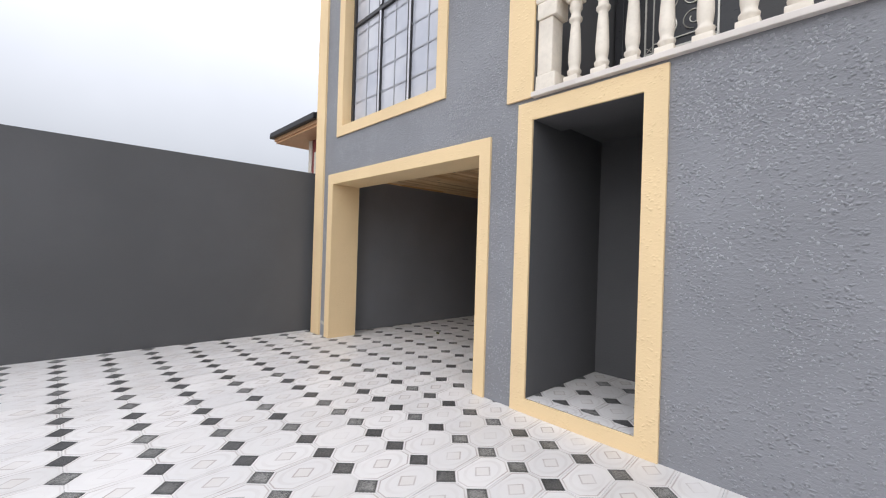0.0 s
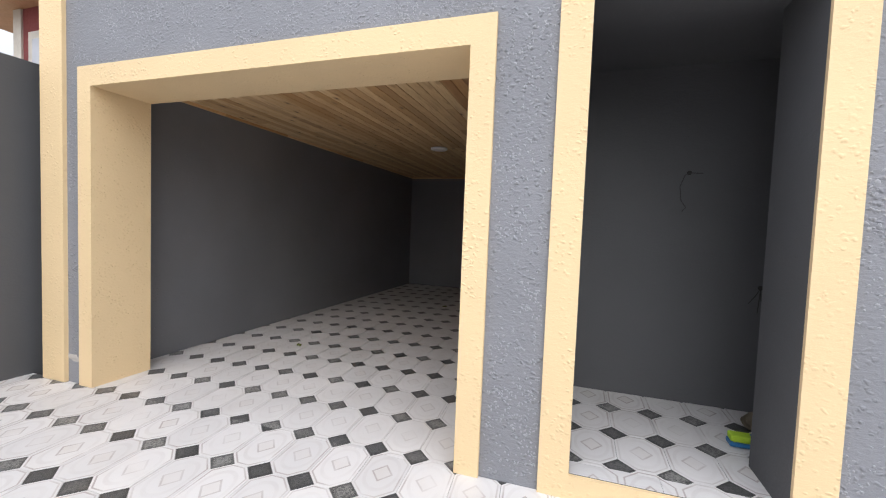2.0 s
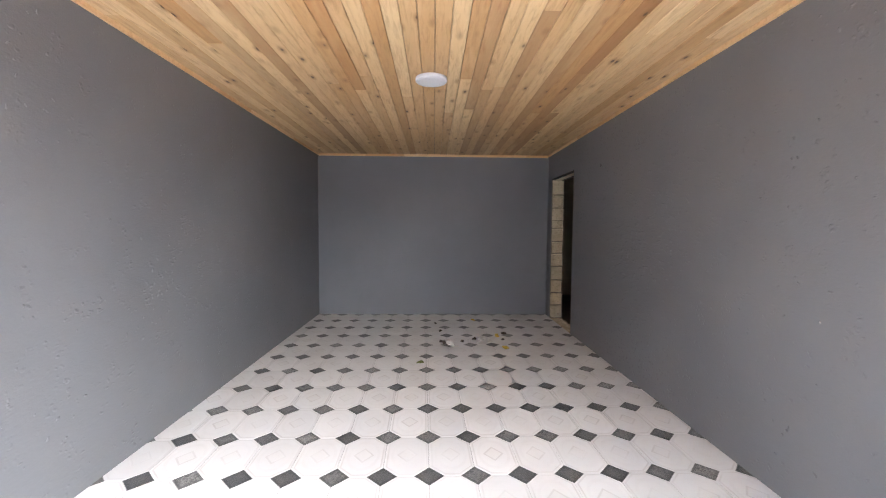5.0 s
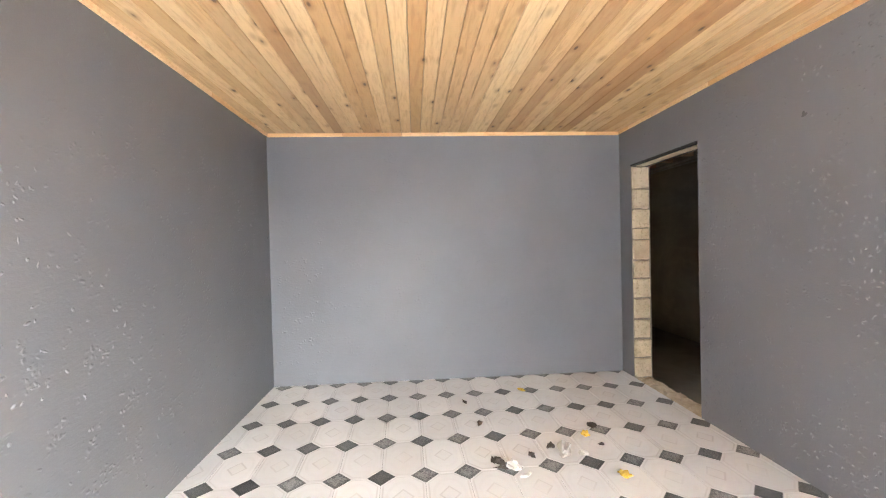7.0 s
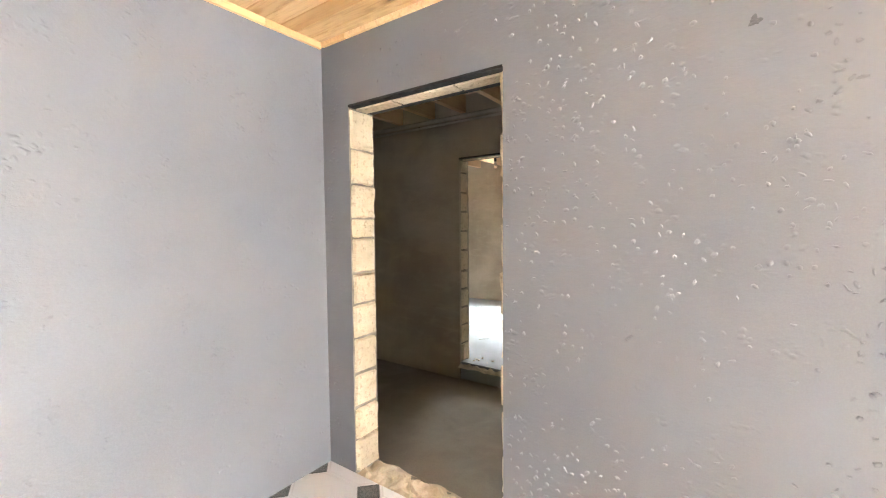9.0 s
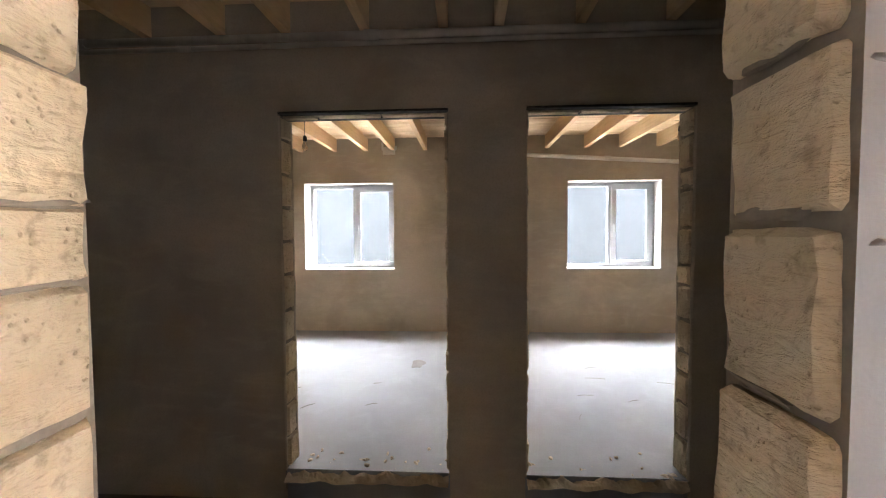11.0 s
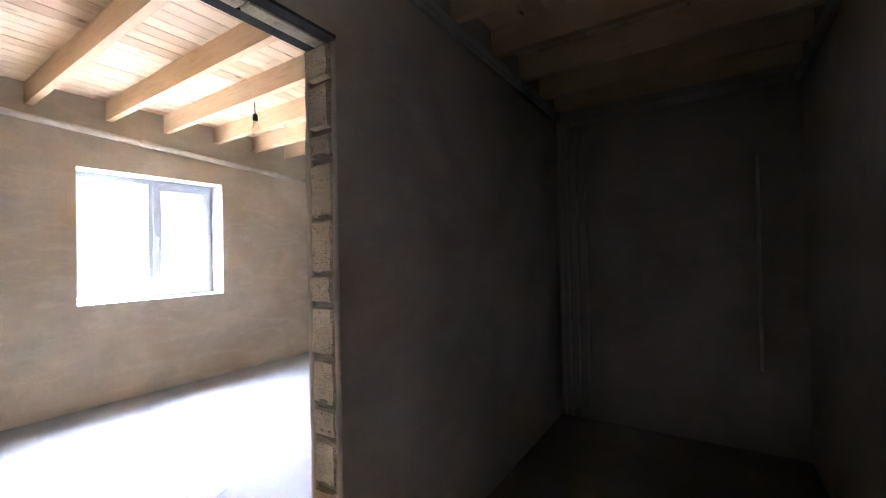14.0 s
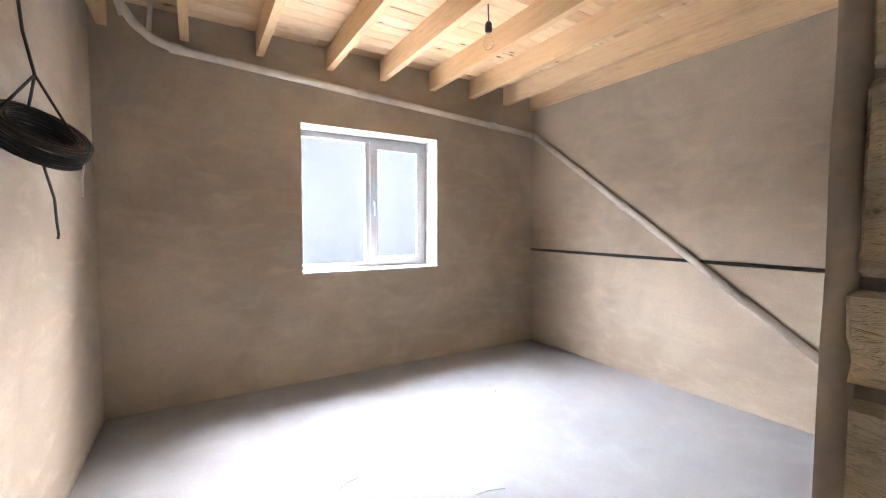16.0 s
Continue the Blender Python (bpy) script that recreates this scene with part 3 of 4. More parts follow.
def strip(name, axis, fixed, a0, a1, z0, z1, thick, sign):
    """Cover strip nailed up in lengths against wall and ceiling."""
    bm, a = bmesh.new(), a0
    while a < a1 - 0.01:
        b = min(a + rng.uniform(0.45, 1.5), a1)
        t = thick + rng.uniform(0, 0.002)
        lo, hi = sorted((fixed, fixed + sign * t))
        boxes((a, b - 0.002, lo, hi, z0, z1) if axis == 'y' else (lo, hi, a, b - 0.002, z0, z1), bm=bm)
        a = b
    return tagged(part(name, bm, STRIP), kind="structure")


strip("trim_ceiling_back", 'y', 6.741, -3.55, -0.01, 2.452, 2.4845, 0.018, -1)
strip("trim_ceiling_left", 'x', -3.559, FT + 0.02, 6.72, 2.458, 2.4845, 0.016, 1)
strip("trim_ceiling_right", 'x', -0.001, FT + 0.02, 6.72, 2.458, 2.4845, 0.016, -1)


# ---- windows ----
def pvc_window(name, y0, y1, z0, z1, label):
    """White two-light window seen from inside: a fixed light and an opening sash with a handle."""
    w = tagged(thing(name, (5.40, (y0 + y1) / 2, z0), label, "window"), kind="structure")
    o = Vector((5.40, (y0 + y1) / 2, z0))

    def p(nm, specs, mat, bevel=0.006, parent=None, lab=""):
        bm = boxes(*specs, bevel=bevel)
        bm.transform(Matrix.Translation(-o))
        return part(nm, bm, mat, parent or w, lab)
    xa, xb, t = 5.37, 5.43, 0.055
    mid = y0 + 0.455 * (y1 - y0)
    p("window_frame", [(xa, xb, y0, y1, z0, z0 + t), (xa, xb, y0, y1, z1 - t, z1), (xa, xb, y0, y0 + t, z0 + t, z1 - t), (xa, xb, y1 - t, y1, z0 + t, z1 - t),
                       (xa, xb, mid, mid + 0.06, z0 + t, z1 - t)], PVC_FRAME)
    a, b, c, d, s = y0 + 0.035, mid + 0.02, z0 + 0.035, z1 - 0.035, 0.07
    sash = p("sash", [(xa - 0.018, xa - 0.001, a, b, c, c + s), (xa - 0.018, xa - 0.001, a, b, d - s, d), (xa - 0.018, xa - 0.001, a, a + s, c + s, d - s), (xa - 0.018, xa - 0.001, b - s, b, c + s, d - s)], PVC_FRAME)
    p("handle", [(xa - 0.028, xa - 0.019, b - 0.048, b - 0.022, (z0 + z1) / 2 - 0.035, (z0 + z1) / 2 + 0.035),
                 (xa - 0.055, xa - 0.029, b - 0.044, b - 0.026, (z0 + z1) / 2 - 0.012, (z0 + z1) / 2 + 0.012),
                 (xa - 0.066, xa - 0.050, b - 0.045, b - 0.025, (z0 + z1) / 2 - 0.11, (z0 + z1) / 2 + 0.014)], PVC_FRAME, 0.004, sash, "white window handle")
    for zc in (z0 + 0.2, z1 - 0.2):
        p("hinge", [(xa - 0.03, xa - 0.019, a - 0.012, a + 0.008, zc - 0.045, zc + 0.045)], PVC_FRAME, 0.003, sash)
    for ya, yb in ((a + s - 0.01, b - s + 0.01), (mid + 0.055, y1 - t + 0.005)):
        pane = p("pane", [(xa + 0.02, xa + 0.026, ya, yb, z0 + t, z1 - t)], GLASS, 0)
        pane.visible_shadow = False
    p("window_sill", [(5.10, 5.36, y0 - 0.0, y1 + 0.0, z0 + 0.002, z0 + 0.02)], REVEAL, 0.004)
    return w


pvc_window("window_1", W1[0], W1[1], W1[2], W1[3], "white plastic two-light window in cement-plastered wall")
pvc_window("window_2", W2[0], W2[1], W2[2], W2[3], "white plastic two-light window with white plastered reveal")


def facade_window():
    w = tagged(thing("window_3", (-2.08, 0.14, 3.10), "tall black-framed window with white glazing grid above garage", "window"), kind="structure")
    o = Vector((-2.08, 0.2, 3.10))

    def p(nm, specs, mat, bevel=0.004, parent=None, lab=""):
        bm = boxes(*specs, bevel=bevel)
        bm.transform(Matrix.Translation(-o))
        return part(nm, bm, mat, parent or w, lab)
    x0, x1, z0, z1 = -3.09, -1.07, 3.10, 5.30
    p("window_frame", [(x0, x0 + 0.05, 0.18, 0.24, z0, z1), (x1 - 0.05, x1, 0.18, 0.24, z0, z1), (x0 + 0.05, x1 - 0.05, 0.18, 0.24, z0, z0 + 0.05),
                       (x0 + 0.05, x1 - 0.05, 0.18, 0.24, z1 - 0.05, z1), (x0 + 0.05, x1 - 0.05, 0.18, 0.24, 4.55, 4.60)], BLACK_FRAME)
    cols = (x0 + 0.05, x0 + 0.05 + 0.64, x0 + 0.05 + 1.28, x1 - 0.05)
    for c in cols[1:3]:
        for za, zb in ((z0 + 0.05, 4.55), (4.60, z1 - 0.05)):
            p("mullion", [(c - 0.03, c + 0.03, 0.175, 0.24, za, zb)], BLACK_FRAME)
            p("protective_film", [(c + 0.006, c + 0.036, 0.168, 0.174, za + 0.01, zb - 0.02)], FILM, 0.001, None, "torn white film on frame")
    for i in range(3):
        a, b = cols[i] + (0.03 if i else 0), cols[i + 1] - (0.03 if i < 2 else 0)
        for za, zb in ((z0 + 0.05, 4.55), (4.60, z1 - 0.05)):
            p("pane", [(a, b, 0.215, 0.222, za, zb)], OBSCURED, 0)
            p("glazing_bar", [((a + b) / 2 - 0.008, (a + b) / 2 + 0.008, 0.206, 0.213, za, zb)], GREY_BAR, 0.001)
            k = za + 0.30
            while k < zb - 0.1:
                p("glazing_bar", [(a, b, 0.2045, 0.2055, k - 0.008, k + 0.008)], GREY_BAR, 0)
                k += 0.33
    p("window_backing", [(x0 - 0.02, x1 + 0.02, 0.34, 0.36, z0 - 0.02, z1 + 0.02)], OFFWHITE, 0)
    return w


facade_window()


# ---- balcony ----
def balustrade():
    b = thing("balustrade", (1.2, 0.08, 2.69), "cream cast-stone balustrade with turned balusters on balcony edge", "balustrade")
    o = Vector((1.2, 0.08, 2.69))

    def p(nm, bm, mat, lab="", smooth=False):
        bm.transform(Matrix.Translation(-o))
        return part(nm, bm, mat, b, lab, smooth)
    p("ledge", boxes((0.182, 5.5, -0.05, 0.30, 2.678, 2.722), bevel=0.006), MARBLE, "pale stone ledge slab")
    p("top_rail", boxes((0.182, 5.5, -0.02, 0.18, 3.47, 3.58), bevel=0.02), CAST_STONE)
    p("half_pier", boxes((0.205, 0.345, 0.0, 0.16, 2.86, 3.33), (0.20, 0.385, -0.015, 0.175, 2.722, 2.86), (0.20, 0.385, -0.015, 0.175, 3.33, 3.469), bevel=0.012), CAST_STONE)
    prof = [(0.045, 0.07), (0.043, 0.085), (0.055, 0.105), (0.057, 0.12), (0.042, 0.14), (0.044, 0.16), (0.050, 0.20), (0.051, 0.24), (0.047, 0.33),
            (0.041, 0.44), (0.036, 0.50), (0.037, 0.515), (0.052, 0.53), (0.053, 0.548), (0.039, 0.563), (0.038, 0.60), (0.050, 0.62), (0.052, 0.64), (0.046, 0.66), (0.048, 0.68)]
    me = None
    for i in range(21):
        x = 0.505 + 0.2303 * i
        if me is None:
            bm = boxes((-0.062, 0.062, -0.062, 0.062, 0.0, 0.072), (-0.058, 0.058, -0.058, 0.058, 0.679, 0.746), bevel=0.008)
            lathe(prof, 18, bm)
            me = mesh_of(bm, "baluster", CAST_STONE)
            for f in me.polygons[-18 * len(prof):]:
                f.use_smooth = True
        ob = new("baluster", me)
        ob.location = Vector((x, 0.085, 2.722)) - o
        ob.rotation_euler = (0, 0, rng.uniform(-0.05, 0.05))
        ob.parent = b
    return b


balustrade()


def scroll(cx, cz, r, turns, start, y, sign=1, n=26):
    pts = []
    for k in range(n):
        a = start + sign * turns * 2 * math.pi * k / (n - 1)
        q = r * (1 - 0.72 * k / (n - 1))
        pts.append((cx + q * math.cos(a), y, cz + q * math.sin(a)))
    return pts


def balcony_door():
    d = tagged(thing("door_1", (0.85, 1.47, 2.85), "dark metal balcony door with silver scrollwork panels", "door"), kind="structure")
    o = Vector((0.85, 1.47, 2.85))

    def p(nm, bm, mat, lab="", parent=None):
        bm.transform(Matrix.Translation(-o))
        return part(nm, bm, mat, parent or d, lab)
    p("door_leaf", boxes((0.30, 1.36, 1.44, 1.499, 2.85, 4.95), bevel=0.004), BLACK_FRAME)
    p("door_frame", boxes((0.22, 0.30, 1.42, 1.499, 2.85, 5.03), (1.36, 1.44, 1.42, 1.499, 2.85, 5.03), (0.30, 1.36, 1.42, 1.499, 4.95, 5.03), bevel=0.004), BLACK_FRAME)
    for za, zb in ((3.42, 4.12), (4.2, 4.85)):
        bm = bmesh.new()
        for s in ((0.52, 0.535, za, zb), (1.165, 1.18, za, zb), (0.535, 1.165, za, za + 0.015), (0.535, 1.165, zb - 0.015, zb), (0.60, 0.61, za + 0.015, zb - 0.015), (1.09, 1.10, za + 0.015, zb - 0.015), (0.61, 1.09, za + 0.09, za + 0.10)):
            boxes((s[0], s[1], 1.425, 1.438, s[2], s[3]), bm=bm)
        for cx in (0.568, 1.132):
            for w in (0.0, math.pi / 4):
                for k in (-1, 1):
                    tube([(cx - 0.024 * math.cos(w), 1.43, za + 0.05 - k * 0.024 * math.cos(w)), (cx + 0.024 * math.cos(w), 1.43, za + 0.05 + k * 0.024 * math.cos(w))], 0.004, 5, bm=bm)
        for cz, up in ((za + 0.24, 1), (za + 0.46, -1)):
            for cx, sg in ((0.73, 1), (0.97, -1)):
                tube(scroll(cx, cz, 0.105, 1.35, -up * math.pi / 2, 1.432, sg * up), 0.006, 6, bm=bm)
        p("scrollwork", bm, SILVER, "silver wrought scrolls")
    return d


balcony_door()


# ---- neighbour ----
def neighbour_house():
    h = thing("house", (-4.9, 4.0, -0.31), "red rendered neighbouring house with tan soffit and black roof edge", "house")
    o = Vector((-4.9, 4.0, -0.42))

    def p(nm, bm, mat, lab="", parent=None):
        bm.transform(Matrix.Translation(-o))
        return part(nm, bm, mat, parent or h, lab)
    x0, x1, y0, y1 = -5.48, -4.30, 0.60, 8.0
    p("wall", boxes((x0 + 0.12, x1, y0, y1, -0.6, 3.30)), RED_WALL)
    p("corner_trim", boxes((x0 - 0.01, x0 + 0.118, y0 - 0.02, y0 + 0.14, -0.6, 3.30), bevel=0.006), OFFWHITE)
    p("soffit", boxes((-6.22, x1, 0.22, 8.3, 3.302, 3.40)), SOFFIT)
    p("fascia", boxes((-6.25, -6.221, 0.19, 8.3, 3.34, 3.46), (-6.22, x1, 0.19, 0.219, 3.34, 3.46)), SOFFIT)
    p("gutter", boxes((-6.34, -6.252, 0.12, 8.3, 3.40, 3.50), (-6.251, x1, 0.10, 0.189, 3.40, 3.50), bevel=0.015), ROOF_DARK)
    bm = bmesh.new()
    a = [bm.verts.new(v) for v in ((-6.30, 0.14, 3.502), (x1, 0.14, 3.502), (x1, 8.3, 3.502), (-6.30, 8.3, 3.502))]
    b = [bm.verts.new(v) for v in ((-5.2, 1.6, 3.95), (x1, 1.6, 3.95), (x1, 6.9, 3.95), (-5.2, 6.9, 3.95))]
    for k in range(4):
        bm.faces.new((a[k], a[(k + 1) % 4], b[(k + 1) % 4], b[k]))
    bm.faces.new(a[::-1])
    bm.faces.new(b)
    p("roof", bm, ROOF_DARK)
    win = p("window", boxes((-5.22, -4.46, y0 - 0.03, y0 - 0.001, 2.15, 3.04)), OFFWHITE)
    p("pane", boxes((-5.14, -4.54, y0 - 0.04, y0 - 0.031, 2.23, 2.96)), OBSCURED, "", win)
    return h


neighbour_house()

# ---- stone jambs, lintels and thresholds ----
def block_mesh(w, h, d, seed):
    """A rough sawn block: front face at y = 0 looking along -y, rounded and chipped edges."""
    bm = bmesh.new()
    xs, zs = (0, 0.07, 0.25, 0.5, 0.75, 0.93, 1), (0, 0.06, 0.25, 0.5, 0.75, 0.94, 1)
    grid, n = [], 6
    for j, z in enumerate(zs):
        row = []
        for i, x in enumerate(xs):
            rim, corner = i in (0, n) or j in (0, n), i in (0, n) and j in (0, n)
            k = noise.noise(Vector((x * 2.3, z * 2.1, seed * 5.3)))
            y = (0.016 if rim else 0.0) + 0.007 * k + (0.012 * max(0, noise.noise(Vector((x * 5, z * 5, seed * 3.1))) - 0.15))
            chip = 0.05 * noise.noise(Vector((x * 3.3 + 9, z * 3.3, seed * 2.9))) + (0.018 if corner else 0) if rim else 0
            row.append(bm.verts.new(((x - 0.5) * (w - abs(chip) * 2), y, (z - 0.5) * (h - abs(chip) * 2))))
        grid.append(row)
    for j in range(n):
        for i in range(n):
            bm.faces.new((grid[j][i], grid[j][i + 1], grid[j + 1][i + 1], grid[j + 1][i]))
    ring = [grid[0][i] for i in range(n + 1)] + [grid[j][n] for j in range(1, n + 1)] + [grid[n][i] for i in range(n - 1, -1, -1)] + [grid[j][0] for j in range(n - 1, 0, -1)]
    back = [bm.verts.new((v.co.x, d, v.co.z)) for v in ring]
    count = len(ring)
    for k in range(count):
        bm.faces.new((ring[k], back[k], back[(k + 1) % count], ring[(k + 1) % count]))
    bmesh.ops.recalc_face_normals(bm, faces=bm.faces)
    return mesh_of(bm, "stone_block", STONE)


MORTAR_SMEARS = [mesh_of(lump((1.0, 1.0, 1.0), 20.5 + s, 0.5, 2), "mortar_smear", MORTAR) for s in range(4)]
BLOCKS = [block_mesh(1.0, 1.0, 0.03, s) for s in range(7)]


def jamb(name, x0, x1, y, face, z0, z1, rim=0.006, course=0.2):
    """Courses of blocks laid bare in the side of an opening; face: the way that they look along y."""
    root = tagged(thing(name, ((x0 + x1) / 2, y, z0), "bare cream limestone blocks with dark mortar joints", "stonework"), kind="structure")
    z, k = z0, rng.randrange(50)
    while z < z1 - 0.03:
        h = min(course * (rng.uniform(0.9, 1.1) if rng.random() > 0.14 else 0.55), z1 - z)
        if z1 - (z + h) < 0.05:
            h = z1 - z
        gap = rng.uniform(0.003, 0.018)
        for a, b in ((x0 + rim, x1 - rim),):
            k += 1
            ob = new("stone_block", BLOCKS[k % 7])
            ob.parent = root
            a2, b2 = a + rng.uniform(0, 0.008), b - rng.uniform(0, 0.008)
            ob.matrix_basis = Matrix.Translation(((a2 + b2) / 2 - (x0 + x1) / 2, face * (0.014 + rng.uniform(0, 0.012)), z + h / 2 - z0)) @ \
                Matrix.Rotation(0 if face < 0 else math.pi, 4, 'Z') @ Matrix.Rotation(rng.uniform(-0.03, 0.03), 4, 'Y') @ Matrix.Diagonal((b2 - a2, 1, h - gap, 1))
        if z > z0 and rng.random() < 0.55:
            smear = MORTAR_SMEARS[k % 4]
            ob = new("mortar_smear", smear)
            ob.parent = root
            w = (x1 - x0) * rng.uniform(0.3, 0.75)
            ob.matrix_basis = Matrix.Translation((rng.uniform(-0.3, 0.3) * (x1 - x0 - w), face * rng.uniform(0.002, 0.008), z - z0)) @ \
                Matrix.Rotation(rng.uniform(-0.06, 0.06), 4, 'Y') @ Matrix.Diagonal((w, 0.016, rng.uniform(0.012, 0.04), 1))
        z += h
    if rim > 0.01:
        for a, b, proud in ((x0 + 0.001, x0 + 0.027, 0.008), (x1 - 0.027, x1 - 0.001, 0.014)):
            bm, rows, steps = bmesh.new(), [], 44
            for i in range(steps + 1):
                zz = (z1 - z0) * i / steps
                w1 = 0.007 * noise.noise(Vector((a * 40, zz * 11, y))) + 0.004 * noise.noise(Vector((a * 40, zz * 37, y)))
                p1 = proud + 0.006 * noise.noise(Vector((zz * 9, a * 30, y * 2)))
                inner = (b + w1, a) if a < (x0 + x1) / 2 else (a + w1, b)
                m0 = (x0 + x1) / 2
                rows.append([bm.verts.new((inner[0] - m0, -face * 0.004, zz)), bm.verts.new((inner[0] - m0, face * (p1 - 0.005), zz)),
                             bm.verts.new(((inner[0] * 0.7 + inner[1] * 0.3) - m0, face * p1, zz)), bm.verts.new((inner[1] - m0, face * p1, zz)), bm.verts.new((inner[1] - m0, -face * 0.004, zz))])
            for r0, r1 in zip(rows, rows[1:]):
                for i in range(4):
                    bm.faces.new((r0[i], r0[i + 1], r1[i + 1], r1[i]))
            bmesh.ops.recalc_face_normals(bm, faces=bm.faces)
            part("plaster_edge", bm, CEMENT, root, smooth=True)
    return root


jamb("jamb_garage_door_far", 0.0, 0.187, 6.522, -1, 0.0, 2.085, 0.004)
jamb("jamb_garage_door_near", 0.0, 0.187, 5.572, 1, 0.0, 2.085, 0.004)
jamb("jamb_room_one_far", 1.842, 2.0, 6.99, -1, ROOM_Z, 2.085, 0.017)
jamb("jamb_room_one_near", 1.842, 2.0, 6.036, 1, ROOM_Z, 2.085, 0.017)
jamb("jamb_room_two_far", 1.842, 2.0, 5.614, -1, ROOM_Z, 2.085, 0.017)
jamb("jamb_room_two_near", 1.842, 2.0, 4.72, 1, ROOM_Z, 2.085, 0.017)


def lintel(x0, x1, y0, y1, z):
    """Two dark steel angles under the head of an opening, blocks showing between them."""
    t = thing("lintel", ((x0 + x1) / 2, (y0 + y1) / 2, z), "dark steel angle lintel carrying limestone blocks", "lintel", "door lintels")
    t["kind"] = "structure"
    o = Vector(t.location)

    def p(nm, bm, mat):
        bm.transform(Matrix.Translation(-o))
        return part(nm, bm, mat, t)
    for a, b, c in ((x0 - 0.004, x0 + 0.045, x0 - 0.004), (x1 - 0.045, x1 + 0.004, x1 - 0.001)):
        p("steel_angle", boxes((a, b, y0 + 0.002, y1 - 0.002, z - 0.012, z - 0.004), (c, c + 0.005, y0 + 0.002, y1 - 0.002, z - 0.0035, z + 0.001), bevel=0.001), DARK_STEEL)
    y, k = y0, 0
    while y < y1 - 0.02:
        b = min(y + rng.uniform(0.26, 0.40), y1)
        bm = boxes((x0 + 0.05, x1 - 0.05, y + 0.006, b - 0.006, z - 0.016 - rng.uniform(0, 0.006), z - 0.0005), bevel=0.005)
        p("stone_block", bm, STONE)
        y = b
    return t


lintel(0.0, 0.187, 5.572, 6.522, 2.1)
lintel(1.842, 2.0, 4.72, 5.614, 2.105)
lintel(1.842, 2.0, 6.036, 6.99, 2.105)


def rubble(name, x0, x1, y0, y1, z, rise, mat, seed, label):
    """A strip of broken mortar along a threshold."""
    bm, nx, ny = bmesh.new(), 14, 60
    rows = []
    for j in range(ny + 1):
        row = []
        for i in range(nx + 1):
            u, v = i / nx, j / ny
            x, y = x0 + (x1 - x0) * u, y0 + (y1 - y0) * v
            edge = min(u, 1 - u) * 4
            h = noise.fractal(Vector((x * 14, y * 14, seed)), 0.8, 2.1, 4) * 0.5 + 0.5
            wob = 0.035 * noise.noise(Vector((seed, y * 9, u * 3)))
            row.append(bm.verts.new((x + wob, y, z - 0.02 + rise * max(0, min(1, edge + 0.15)) * max(0.0, h) * 1.6)))
        rows.append(row)
    for j in range(ny):
        for i in range(nx):
            bm.faces.new((rows[j][i], rows[j][i + 1], rows[j + 1][i + 1], rows[j + 1][i]))
    ob = tagged(part(name, bm, mat), label, "rubble", kind="stuff")
    return ob


RUBBLE = concrete("broken_cream_mortar", (0.64, 0.54, 0.41), (0.46, 0.37, 0.27), 7.0, 0.008)
rubble("threshold_rubble", -0.03, 0.20, 5.575, 6.515, -0.005, 0.028, RUBBLE, 3.1, "broken cream mortar along the doorway threshold")
rubble("threshold_rubble", 1.80, 2.02, 4.73, 5.605, 0.03, 0.036, RUBBLE, 7.7, "rough mortar lip along the doorway step")
rubble("threshold_rubble", 1.80, 2.02, 6.045, 6.98, 0.03, 0.034, RUBBLE, 5.2, "rough mortar lip along the doorway step")
for k in range(16):
    y = rng.choice((rng.uniform(4.72, 5.6), rng.uniform(6.06, 6.95)))
    ob = part("mortar_crumb", lump((rng.uniform(0.01, 0.04), rng.uniform(0.01, 0.035), rng.uniform(0.008, 0.02)), k), RUBBLE)
    ob.location = (rng.uniform(1.88, 2.12), y, ROOM_Z)
    tagged(ob, "crumb of broken cream mortar on screed", "rubble", "mortar crumbs at doorways")


# ---- ceiling light ----
lamp = thing("ceiling_light", (-1.80, 3.53, 2.485), "round white flush ceiling light, switched off", "ceiling light")
part("housing", lathe([(0.118, 0.0), (0.120, -0.006), (0.120, -0.022), (0.114, -0.028)][::-1], 40), WHITE_LAMP, lamp, smooth=False)
part("diffuser", lathe([(0.02, -0.0335), (0.07, -0.0325), (0.100, -0.031), (0.108, -0.0285)], 40), WHITE_LAMP, lamp, "white diffuser disc", smooth=True)


# ---- bulbs on cords ----
def hanging_bulb(x, y, ztop, zsock):
    b = thing("hanging_bulb", (x, y, ztop), "bare bulb in black holder on a short cord", "light bulb", "bare bulbs in the rooms")
    d = zsock - ztop
    part("cord", tube([(0, 0, 0), (0.004, 0.002, d * 0.5), (0, 0, d)], 0.004, 8), BLACK_CABLE, b)
    part("holder", lathe([(0.010, d), (0.019, d - 0.012), (0.021, d - 0.05), (0.017, d - 0.058)][::-1], 16), BLACK_FRAME, b, smooth=True)
    part("glass_bulb", lathe([(0.004, d - 0.155), (0.018, d - 0.150), (0.028, d - 0.132), (0.030, d - 0.112), (0.024, d - 0.088), (0.015, d - 0.068), (0.0145, d - 0.0585)], 18), BULB_GLASS, b, "clear glass bulb", smooth=True)
    return b


hanging_bulb(3.741, 3.847, 2.70, 2.455)
hanging_bulb(3.76, 7.60, 2.70, 2.43)


